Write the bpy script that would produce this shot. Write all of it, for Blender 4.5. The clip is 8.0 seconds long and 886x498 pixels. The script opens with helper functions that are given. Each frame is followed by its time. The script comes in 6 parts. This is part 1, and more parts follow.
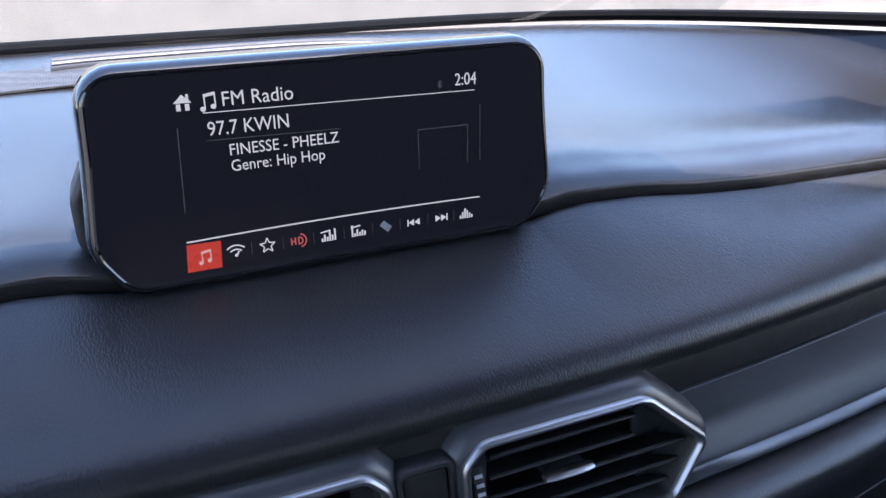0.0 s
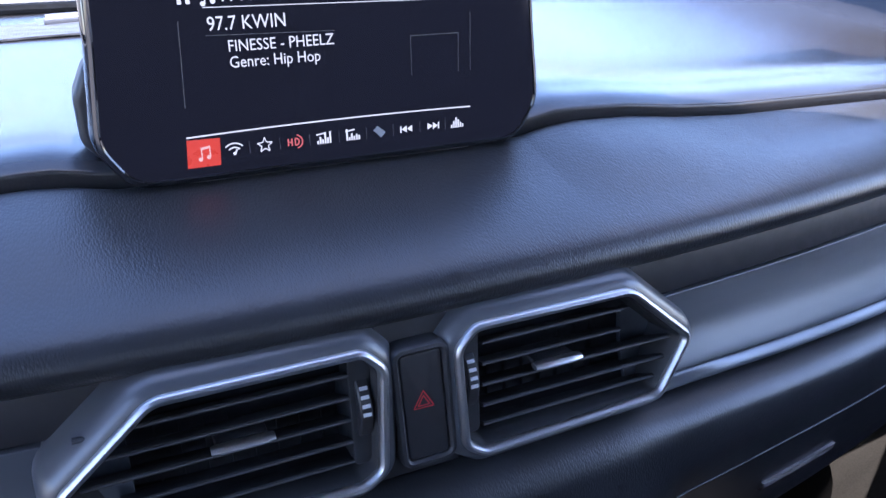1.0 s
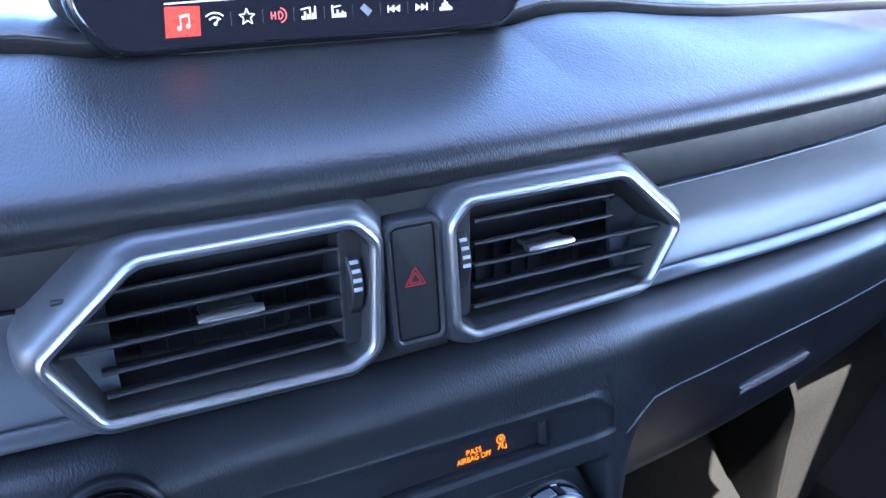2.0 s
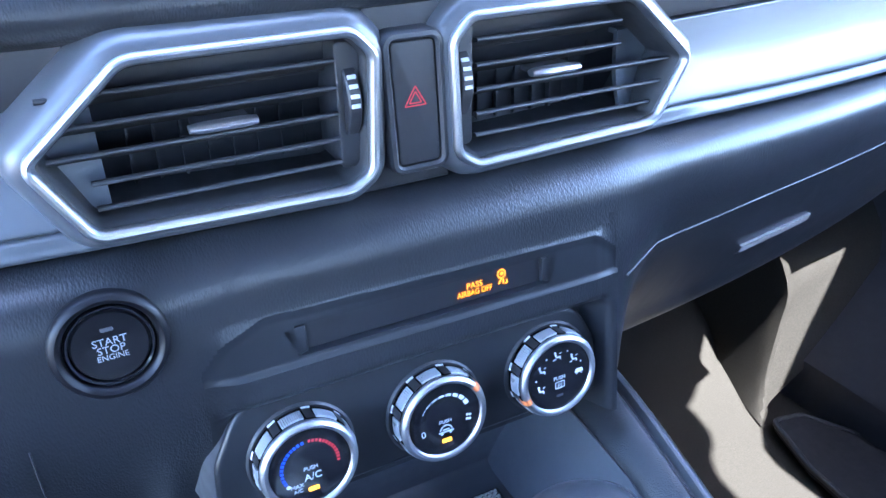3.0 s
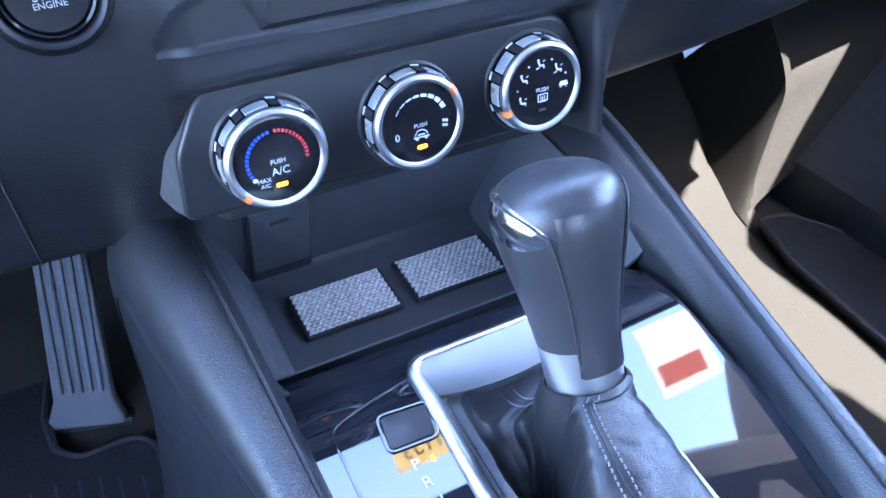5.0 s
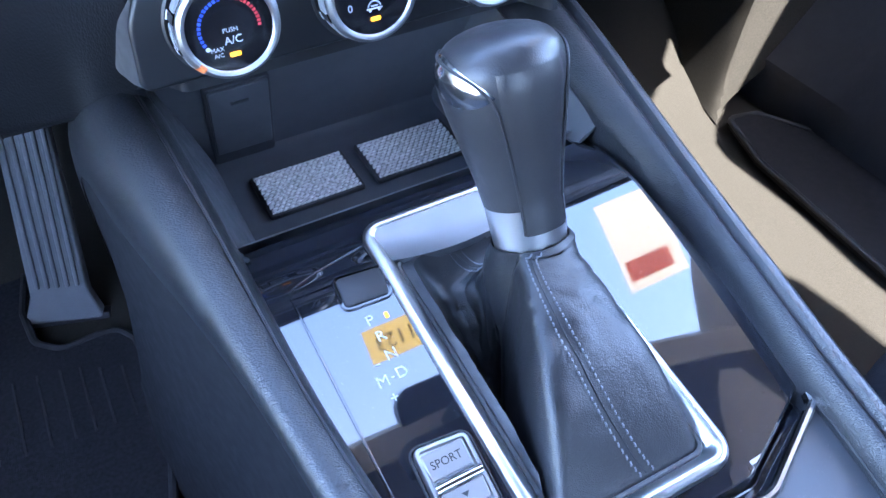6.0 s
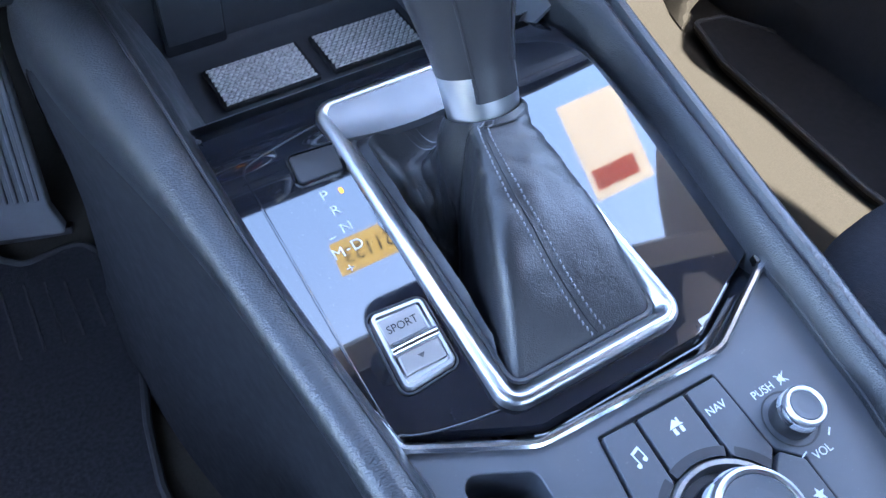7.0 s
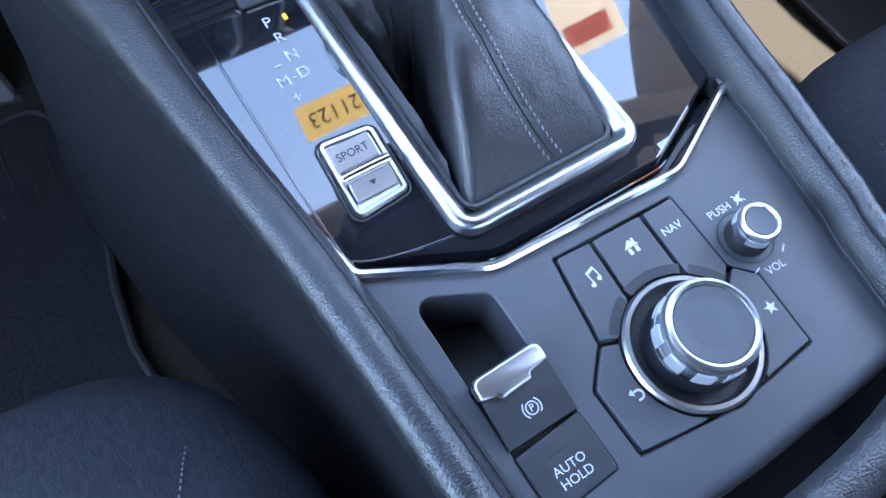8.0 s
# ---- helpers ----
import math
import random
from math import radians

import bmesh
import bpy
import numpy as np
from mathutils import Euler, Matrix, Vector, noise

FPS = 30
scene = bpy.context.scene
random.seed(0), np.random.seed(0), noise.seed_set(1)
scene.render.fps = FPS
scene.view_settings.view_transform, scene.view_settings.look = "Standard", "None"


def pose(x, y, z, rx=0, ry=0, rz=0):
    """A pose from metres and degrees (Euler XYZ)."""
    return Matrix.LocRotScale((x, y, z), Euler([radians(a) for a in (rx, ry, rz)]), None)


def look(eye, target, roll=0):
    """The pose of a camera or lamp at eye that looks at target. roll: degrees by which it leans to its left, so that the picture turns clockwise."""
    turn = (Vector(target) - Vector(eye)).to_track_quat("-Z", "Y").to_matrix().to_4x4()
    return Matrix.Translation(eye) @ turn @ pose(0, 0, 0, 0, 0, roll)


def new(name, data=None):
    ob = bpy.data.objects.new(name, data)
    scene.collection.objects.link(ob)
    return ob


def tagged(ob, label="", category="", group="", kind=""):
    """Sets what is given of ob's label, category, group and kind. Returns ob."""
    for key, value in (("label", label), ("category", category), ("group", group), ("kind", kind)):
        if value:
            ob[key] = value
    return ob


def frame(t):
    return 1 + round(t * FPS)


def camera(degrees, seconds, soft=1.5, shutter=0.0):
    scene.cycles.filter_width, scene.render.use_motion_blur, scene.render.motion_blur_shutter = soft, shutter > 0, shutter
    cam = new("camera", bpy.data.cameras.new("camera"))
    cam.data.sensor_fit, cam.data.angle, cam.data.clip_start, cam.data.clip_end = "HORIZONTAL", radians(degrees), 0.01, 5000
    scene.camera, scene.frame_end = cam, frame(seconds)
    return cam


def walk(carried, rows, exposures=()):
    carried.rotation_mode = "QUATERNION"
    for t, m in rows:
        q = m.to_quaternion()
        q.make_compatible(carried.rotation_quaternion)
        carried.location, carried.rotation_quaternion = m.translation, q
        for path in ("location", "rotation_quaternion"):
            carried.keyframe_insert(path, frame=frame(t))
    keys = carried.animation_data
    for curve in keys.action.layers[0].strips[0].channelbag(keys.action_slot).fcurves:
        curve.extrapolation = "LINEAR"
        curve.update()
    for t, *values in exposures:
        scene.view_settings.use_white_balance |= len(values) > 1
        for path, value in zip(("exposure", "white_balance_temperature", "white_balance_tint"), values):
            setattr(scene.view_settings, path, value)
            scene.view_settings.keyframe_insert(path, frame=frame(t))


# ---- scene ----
import functools

cam = camera(59.4, 8.0)
PATH = [
    (0, (-0.106, -0.269, 1.254), (0.622, 1.469, 0.583), -2.3),
    (0.5, (-0.117, -0.279, 1.23), (0.624, 1.454, 0.561), -2.3),
    (1, (-0.122, -0.296, 1.207), (0.633, 1.431, 0.539), -2.3),
    (2.3, (-0.142, -0.293, 1.149), (0.691, 1.334, 0.336), -0.6),
    (2.5, (-0.143, -0.294, 1.139), (0.679, 1.316, 0.284), -0.6),
    (3, (-0.146, -0.298, 1.12), (0.65, 1.265, 0.159), -0.8),
    (3.5, (-0.147, -0.303, 1.103), (0.631, 1.227, 0.076), -0.8),
    (4, (-0.147, -0.306, 1.078), (0.605, 1.176, -0.034), -0.8),
    (4.5, (-0.148, -0.31, 1.058), (0.581, 1.115, -0.141), -0.5),
    (4.7, (-0.15, -0.315, 1.05), (0.572, 1.089, -0.178), -0.4),
    (6, (-0.149, -0.354, 1.033), (0.533, 0.864, -0.399), 0.6),
    (6.5, (-0.152, -0.367, 1.025), (0.524, 0.783, -0.465), 0.7),
    (7, (-0.151, -0.377, 1.015), (0.523, 0.694, -0.533), 1.4),
    (7.5, (-0.152, -0.384, 1.003), (0.49, 0.571, -0.632), 2.1),
    (8, (-0.149, -0.395, 0.994), (0.444, 0.437, -0.726), 2.7),
]
walk(cam, [(t, look(eye, target, roll)) for t, eye, target, roll in PATH],
     exposures=[(0.0, 2.5, 6300, 20), (0.5, 2.85, 6000, 20), (1.2, 3.35, 5650, 25), (2.4, 4.75, 5350, 15), (3.0, 5.25, 5400, 15), (3.5, 5.45, 5450, 15), (4.5, 5.4, 5600, 18), (6.0, 5.05, 5850, 15), (8.0, 4.65, 6450, 12)])

# ---- world and light ----
SUN_DIR = Vector((-0.17, 0.45, -1.0)).normalized()
world = bpy.data.worlds.new("sky")
scene.world = world
world.use_nodes = True
_wn = world.node_tree.nodes
_sky = _wn.new("ShaderNodeTexSky")
_sky.sky_type = "NISHITA"
_sky.sun_disc = False
_sky.sun_elevation = math.asin(-SUN_DIR.z)
_sky.sun_rotation = math.atan2(-SUN_DIR.x, -SUN_DIR.y)
_wn["Background"].inputs["Strength"].default_value = 0.15
world.node_tree.links.new(_sky.outputs["Color"], _wn["Background"].inputs["Color"])
sun = new("sun", bpy.data.lights.new("sun", "SUN"))
sun.data.energy, sun.data.angle, sun.data.color = 2.25, radians(0.55), (1.0, 0.93, 0.82)
sun.matrix_world = look((0, 0, 6), Vector((0, 0, 6)) + SUN_DIR)


# ---- materials ----
def material(name, base, rough=0.5, metal=0.0, spec=0.5, var=0.12, var_scale=30.0, grain=None, fine=None, dust=0.0,
             coat=0.0, emit=None, rough_var=0.08, stretch=(1, 1, 1)):
    """grain: (wrinkles per metre, relief in metres) of a pebbled skin; fine: (scale, relief) of a fine noise."""
    m = bpy.data.materials.new(name)
    m.use_nodes = True
    nt = m.node_tree
    n, l = nt.nodes, nt.links
    p = n["Principled BSDF"]
    p.inputs["Metallic"].default_value = metal
    p.inputs["Specular IOR Level"].default_value = spec
    p.inputs["Coat Weight"].default_value = coat
    p.inputs["Coat Roughness"].default_value = 0.03
    tc = n.new("ShaderNodeTexCoord")
    mp = n.new("ShaderNodeMapping")
    mp.inputs["Scale"].default_value = stretch
    l.new(tc.outputs["Object"], mp.inputs["Vector"])
    nz = n.new("ShaderNodeTexNoise")
    nz.inputs["Scale"].default_value = var_scale
    nz.inputs["Detail"].default_value = 6
    l.new(mp.outputs["Vector"], nz.inputs["Vector"])
    rampy = n.new("ShaderNodeMapRange")
    rampy.inputs["From Min"].default_value, rampy.inputs["From Max"].default_value = 0.3, 0.7
    rampy.inputs["To Min"].default_value, rampy.inputs["To Max"].default_value = 1 - var, 1 + var
    l.new(nz.outputs["Fac"], rampy.inputs["Value"])
    mul = n.new("ShaderNodeVectorMath")
    mul.operation = "SCALE"
    mul.inputs[0].default_value = base
    l.new(rampy.outputs["Result"], mul.inputs["Scale"])
    colour = mul.outputs["Vector"]
    if dust:
        dn = n.new("ShaderNodeTexNoise")
        dn.inputs["Scale"].default_value = 900.0
        dn.inputs["Detail"].default_value = 2
        l.new(tc.outputs["Object"], dn.inputs["Vector"])
        dr = n.new("ShaderNodeMapRange")
        dr.inputs["From Min"].default_value, dr.inputs["From Max"].default_value = 0.70, 0.78
        dr.inputs["To Max"].default_value = dust
        l.new(dn.outputs["Fac"], dr.inputs["Value"])
        mx = n.new("ShaderNodeMix")
        mx.data_type = "RGBA"
        l.new(dr.outputs["Result"], mx.inputs[0])
        l.new(colour, mx.inputs[6])
        mx.inputs[7].default_value = (0.45, 0.43, 0.4, 1)
        colour = mx.outputs[2]
    l.new(colour, p.inputs["Base Color"])
    rr = n.new("ShaderNodeMapRange")
    rr.inputs["From Min"].default_value, rr.inputs["From Max"].default_value = 0.3, 0.7
    rr.inputs["To Min"].default_value, rr.inputs["To Max"].default_value = max(0.0, rough - rough_var), min(1.0, rough + rough_var)
    nz2 = n.new("ShaderNodeTexNoise")
    nz2.inputs["Scale"].default_value = var_scale * 3.7
    nz2.inputs["Detail"].default_value = 4
    l.new(mp.outputs["Vector"], nz2.inputs["Vector"])
    l.new(nz2.outputs["Fac"], rr.inputs["Value"])
    l.new(rr.outputs["Result"], p.inputs["Roughness"])
    normal = None
    if grain:
        warp = n.new("ShaderNodeTexNoise")
        warp.inputs["Scale"].default_value = grain[0] * 0.35
        l.new(mp.outputs["Vector"], warp.inputs["Vector"])
        mixv = n.new("ShaderNodeVectorMath")
        mixv.operation = "MULTIPLY_ADD"
        l.new(warp.outputs["Color"], mixv.inputs[0])
        mixv.inputs[1].default_value = (0.8 / grain[0],) * 3
        l.new(mp.outputs["Vector"], mixv.inputs[2])
        vo = n.new("ShaderNodeTexVoronoi")
        vo.inputs["Scale"].default_value = grain[0]
        l.new(mixv.outputs["Vector"], vo.inputs["Vector"])
        vr = n.new("ShaderNodeMapRange")
        vr.inputs["From Max"].default_value = 0.9
        vr.inputs["To Min"].default_value, vr.inputs["To Max"].default_value = 1.0, 0.0
        l.new(vo.outputs["Distance"], vr.inputs["Value"])
        b = n.new("ShaderNodeBump")
        b.inputs["Distance"].default_value = grain[1]
        b.inputs["Strength"].default_value = 1.0
        l.new(vr.outputs["Result"], b.inputs["Height"])
        normal = b
    if fine:
        fn = n.new("ShaderNodeTexNoise")
        fn.inputs["Scale"].default_value = fine[0]
        fn.inputs["Detail"].default_value = 3
        l.new(mp.outputs["Vector"], fn.inputs["Vector"])
        b2 = n.new("ShaderNodeBump")
        b2.inputs["Distance"].default_value = fine[1]
        b2.inputs["Strength"].default_value = 1.0
        l.new(fn.outputs["Fac"], b2.inputs["Height"])
        if normal:
            l.new(normal.outputs["Normal"], b2.inputs["Normal"])
        normal = b2
    if normal:
        l.new(normal.outputs["Normal"], p.inputs["Normal"])
    if emit:
        p.inputs["Emission Color"].default_value = (*emit[0], 1)
        p.inputs["Emission Strength"].default_value = emit[1]
    return m


def glass_material(name, tint=(0.9, 0.95, 0.95)):
    m = bpy.data.materials.new(name)
    m.use_nodes = True
    n, l = m.node_tree.nodes, m.node_tree.links
    n.remove(n["Principled BSDF"])
    tr, gl, mx, lw, pw, ad = (n.new("ShaderNode" + k) for k in ("BsdfTransparent", "BsdfGlossy", "MixShader", "LayerWeight", "Math", "Math"))
    tr.inputs["Color"].default_value = (*tint, 1)
    gl.inputs["Roughness"].default_value = 0.0
    lw.inputs["Blend"].default_value = 0.5
    pw.operation, ad.operation = "POWER", "MULTIPLY_ADD"
    pw.inputs[1].default_value, ad.inputs[1].default_value, ad.inputs[2].default_value = 5.0, 0.9, 0.05
    l.new(lw.outputs["Facing"], pw.inputs[0])
    l.new(pw.outputs[0], ad.inputs[0])
    l.new(ad.outputs[0], mx.inputs[0])
    l.new(tr.outputs[0], mx.inputs[1])
    l.new(gl.outputs[0], mx.inputs[2])
    l.new(mx.outputs[0], n["Material Output"].inputs["Surface"])
    return m


VINYL = material("grained_black_vinyl", (0.019, 0.020, 0.023), 0.36, spec=0.46, var=0.12, rough_var=0.02, grain=(1000, 0.00017), stretch=(1.0, 0.42, 0.42), dust=0.01)
VINYL_LOW = material("grained_black_lower_vinyl", (0.016, 0.017, 0.020), 0.34, spec=0.46, var=0.12, rough_var=0.02, grain=(1050, 0.00013), stretch=(1.0, 0.42, 0.42), dust=0.01)
VINYL_RAIL = material("grained_black_leatherette", (0.020, 0.021, 0.024), 0.31, spec=0.62, var=0.10, grain=(1250, 0.00020), rough_var=0.02, stretch=(0.55, 1.0, 1.0), dust=0.01)
PAD = material("soft_black_dash_skin", (0.023, 0.023, 0.025), 0.25, spec=0.40, var=0.08, grain=(750, 0.00006), rough_var=0.02)
PLASTIC = material("satin_black_plastic", (0.027, 0.028, 0.032), 0.45, var=0.1, fine=(5200, 0.00003), dust=0.03)
PLASTIC_GREY = material("satin_charcoal_console_plastic", (0.060, 0.063, 0.071), 0.44, var=0.08, fine=(3800, 0.00005), dust=0.16)
PLASTIC_DARK = material("matt_black_plastic", (0.019, 0.019, 0.022), 0.5, var=0.1, fine=(4000, 0.00003))
HOUSING = material("satin_dark_grey_vent_plastic", (0.058, 0.062, 0.072), 0.32, spec=0.62, var=0.06, rough_var=0.015, fine=(5000, 0.00001))
PIANO = material("gloss_piano_black", (0.010, 0.011, 0.015), 0.03, spec=0.6, var=0.2, rough_var=0.02, dust=0.22, coat=0.6)
SLOT_DARK = material("satin_slot_window", (0.010, 0.010, 0.013), 0.40, var=0.05, rough_var=0.03)
DIAL_GLOSS = material("gloss_black_dial_face", (0.008, 0.008, 0.010), 0.12, var=0.1, rough_var=0.03)
SCREEN = material("display_glass_black", (0.006, 0.006, 0.009), 0.08, var=0.1, rough_var=0.02, emit=((0.30, 0.34, 0.55), 0.0035))
SATIN = material("satin_silver_paint", (0.37, 0.345, 0.33), 0.38, metal=0.45, var=0.03, rough_var=0.03)
# darker copy of the satin silver, with the rocker step's shade in its colour
SATIN_DARK = material("shaded_satin_silver", (0.20, 0.20, 0.205), 0.4, metal=0.5, var=0.03)
CHROME = material("satin_chrome", (0.66, 0.67, 0.69), 0.33, metal=1.0, var=0.01, rough_var=0.012)
CHROME_SOFT = material("soft_satin_chrome", (0.52, 0.525, 0.53), 0.30, metal=1.0, var=0.02, rough_var=0.02)
BRIGHT = material("bright_chrome", (0.82, 0.83, 0.85), 0.16, metal=1.0, var=0.01, rough_var=0.008)
SILVER = material("brushed_silver_trim", (0.115, 0.125, 0.145), 0.42, metal=0.6, var=0.05, fine=(900, 0.00002), stretch=(0.05, 1, 1))
KNURL = material("knurled_silver_plastic", (0.50, 0.52, 0.55), 0.35, metal=0.4, var=0.05)
LEATHER = material("black_gaiter_leather", (0.017, 0.017, 0.019), 0.34, spec=0.6, var=0.10, grain=(1500, 0.00012), fine=(260, 0.00022), rough_var=0.03, dust=0.01)
FLANK = material("satin_grey_panel_flank", (0.085, 0.085, 0.088), 0.42, metal=0.3, var=0.06)
PEDAL_GREY = material("worn_grey_pedal_rubber", (0.15, 0.155, 0.165), 0.5, var=0.12, fine=(2000, 0.0001))
DUCT = material("black_duct_plastic", (0.020, 0.021, 0.024), 0.6, var=0.1)
BUTTON = material("deep_black_button_plastic", (0.006, 0.006, 0.008), 0.42, spec=0.22, var=0.08)
RIM = material("satin_chrome_vent_rim", (0.42, 0.43, 0.45), 0.40, metal=1.0, var=0.02, rough_var=0.02)
FLANK_DARK = material("matt_black_flank_plastic", (0.014, 0.014, 0.016), 0.72, spec=0.22, var=0.1, fine=(3000, 0.00004))
APRON = material("satin_grey_ring_apron", (0.17, 0.175, 0.185), 0.38, metal=0.8, var=0.03)
STACK_BLACK = material("satin_black_stack_plastic", (0.013, 0.014, 0.017), 0.38, spec=0.38, var=0.08, rough_var=0.03, fine=(5200, 0.00002))
VOID = material("unlit_black_duct_plastic", (0.024, 0.024, 0.028), 0.6, var=0.1)
LEATHER_KNOB = material("black_shift_knob_leather", (0.028, 0.028, 0.031), 0.36, var=0.12, grain=(1100, 0.00006), dust=0.03)
THREAD = material("pale_grey_thread", (0.17, 0.175, 0.19), 0.7, fine=(9000, 0.00005))
RUBBER = material("black_rubber", (0.016, 0.016, 0.018), 0.6, var=0.12)
WOVEN = material("silver_woven_mesh", (0.46, 0.46, 0.45), 0.42, var=0.5, var_scale=500)
CARPET = material("black_loop_carpet", (0.027, 0.025, 0.0205), 0.95, spec=0.1, var=0.16, var_scale=420, fine=(1100, 0.0007))
MAT_CARPET = material("black_tufted_mat", (0.024, 0.0245, 0.028), 0.95, spec=0.1, var=0.35, var_scale=260, fine=(1200, 0.0012), dust=0.05)
CLOTH = material("dark_twill_seat_cloth", (0.023, 0.025, 0.032), 0.85, spec=0.2, var=0.3, var_scale=500, fine=(1500, 0.0006), stretch=(1, 0.3, 0.3), dust=0.14)
HEADLINER = material("charcoal_headlining", (0.09, 0.088, 0.088), 0.9, spec=0.1, var=0.05, fine=(1500, 0.0003))
TRIM_PALE = material("greige_pillar_trim", (0.62, 0.58, 0.55), 0.6, var=0.06, fine=(2500, 0.0001))
DOOR_SKIN = material("black_door_trim", (0.03, 0.03, 0.033), 0.5, var=0.1, grain=(500, 0.00015))
GLASS = glass_material("window_glass")
TINT = glass_material("privacy_glass", (0.42, 0.43, 0.44))
FRIT = material("black_windscreen_band", (0.005, 0.005, 0.005), 0.85, spec=0.08)
GROUND = material("pale_concrete", (0.24, 0.22, 0.19), 0.9, spec=0.2, var=0.15, var_scale=0.8, fine=(60, 0.002))
STUCCO = material("beige_stucco", (0.25, 0.225, 0.195), 0.9, spec=0.2, var=0.08, var_scale=1.5, fine=(120, 0.003))
WHITE_INK = material("white_print", (0.56, 0.58, 0.62), 0.6, var=0.04)
GREY_INK = material("grey_print", (0.30, 0.31, 0.34), 0.6, var=0.04)
DARK_INK = material("dark_print", (0.03, 0.03, 0.03), 0.6)
RED_INK = material("red_print", (0.50, 0.03, 0.04), 0.5, var=0.04)
BLUE_INK = material("blue_print", (0.03, 0.08, 0.55), 0.5, var=0.04)
ORANGE_INK = material("orange_pointer", (0.75, 0.22, 0.07), 0.4, var=0.04)
UI_WHITE = material("lit_white_display_pixels", (0.1, 0.1, 0.1), 0.3, emit=((0.92, 0.95, 1.0), 0.10))
UI_DIM = material("lit_dim_display_pixels", (0.05, 0.05, 0.05), 0.3, emit=((0.6, 0.66, 0.8), 0.012))
UI_RED = material("lit_red_display_pixels", (0.1, 0.02, 0.02), 0.3, emit=((1.0, 0.085, 0.05), 0.075))
UI_PINK = material("lit_pale_red_display_pixels", (0.1, 0.02, 0.02), 0.3, emit=((1.0, 0.22, 0.22), 0.07))
UI_ROSE = material("lit_rose_display_pixels", (0.1, 0.05, 0.05), 0.3, emit=((1.0, 0.62, 0.58), 0.10))
AMBER = material("lit_amber_lamp", (0.2, 0.1, 0.0), 0.3, emit=((1.0, 0.36, 0.02), 0.16))
AMBER_TEXT = material("lit_amber_warning_text", (0.2, 0.1, 0.0), 0.3, emit=((1.0, 0.22, 0.01), 0.14))


def thin_paper(name, base):
    """Paper that the daylight behind it shines through."""
    m = material(name, base, 0.7, var=0.05)
    n, l = m.node_tree.nodes, m.node_tree.links
    tl, mx = n.new("ShaderNodeBsdfTranslucent"), n.new("ShaderNodeMixShader")
    tl.inputs["Color"].default_value = (*base, 1)
    mx.inputs[0].default_value = 0.6
    l.new(n["Principled BSDF"].outputs[0], mx.inputs[1])
    l.new(tl.outputs[0], mx.inputs[2])
    l.new(mx.outputs[0], n["Material Output"].inputs["Surface"])
    return m


STICKER = thin_paper("yellow_stock_sticker", (0.72, 0.48, 0.14))
PAPER = thin_paper("cream_paper", (0.85, 0.70, 0.50))
PAPER_RED = thin_paper("red_printed_band", (0.74, 0.22, 0.17))

def perforated(name, base, pitch):
    """A grille sheet with rows of small dark holes."""
    m = material(name, base, 0.55, var=0.05)
    n, l = m.node_tree.nodes, m.node_tree.links
    tc, vo, mr, mx = (n.new("ShaderNode" + k) for k in ("TexCoord", "TexVoronoi", "MapRange", "Mix"))
    vo.inputs["Scale"].default_value = 1 / pitch
    vo.inputs["Randomness"].default_value = 0.0
    l.new(tc.outputs["Object"], vo.inputs["Vector"])
    l.new(vo.outputs["Distance"], mr.inputs["Value"])
    mr.inputs["From Min"].default_value, mr.inputs["From Max"].default_value = 0.30, 0.42
    mx.data_type = "RGBA"
    old = n["Principled BSDF"].inputs["Base Color"].links[0].from_socket
    l.new(mr.outputs["Result"], mx.inputs[0])
    mx.inputs[6].default_value = (0.008, 0.008, 0.009, 1)
    l.new(old, mx.inputs[7])
    l.new(mx.outputs[2], n["Principled BSDF"].inputs["Base Color"])
    return m


GRILLE = perforated("perforated_grey_grille", (0.075, 0.075, 0.075), 0.0026)

# ---- mesh helpers ----
WORLD = {}


def thing(name, at, label, category, kind="", group=""):
    ob = new(name)
    ob.empty_display_size = 0.02
    ob.location = at
    WORLD[ob.name] = Matrix.Translation(at)
    return tagged(ob, label, category, group, kind)


def finish(name, bm, mat, angle=38):
    bmesh.ops.remove_doubles(bm, verts=bm.verts, dist=1e-6)
    bmesh.ops.recalc_face_normals(bm, faces=bm.faces)
    me = bpy.data.meshes.new(name)
    for f in bm.faces:
        f.smooth = True
    bm.to_mesh(me)
    bm.free()
    me.set_sharp_from_angle(angle=radians(angle))
    me.materials.append(mat)
    return me


def part(name, bm, mat, parent, label="", angle=38):
    """One mesh, built in world metres, under a thing or a part."""
    base = WORLD[parent.name]
    bm.transform(base.inverted())
    ob = new(name, finish(name, bm, mat, angle))
    ob.parent = parent
    WORLD[ob.name] = base.copy()
    return tagged(ob, label)


def solid(name, bm, mat, label, category, kind="", angle=38):
    """A thing that is one single mesh, its origin at its base."""
    xs = [v.co for v in bm.verts]
    at = Vector((sum(v.x for v in xs) / len(xs), sum(v.y for v in xs) / len(xs), min(v.z for v in xs)))
    bm.transform(Matrix.Translation(-at))
    ob = new(name, finish(name, bm, mat, angle))
    ob.location = at
    WORLD[ob.name] = Matrix.Translation(at)
    return tagged(ob, label, category, "", kind)


def plane_at(origin, lean_deg, flat=False):
    """Local axes: u across the car, v up (or forward on a flat panel), n towards the cabin."""
    a = radians(lean_deg)
    if flat:
        v, n = Vector((0, math.cos(a), math.sin(a))), Vector((0, -math.sin(a), math.cos(a)))
    else:
        v, n = Vector((0, math.sin(a), math.cos(a))), Vector((0, -math.cos(a), math.sin(a)))
    m = Matrix.Identity(4)
    m.col[0][:3], m.col[1][:3], m.col[2][:3], m.col[3][:3] = (1, 0, 0), v, n, origin
    return m


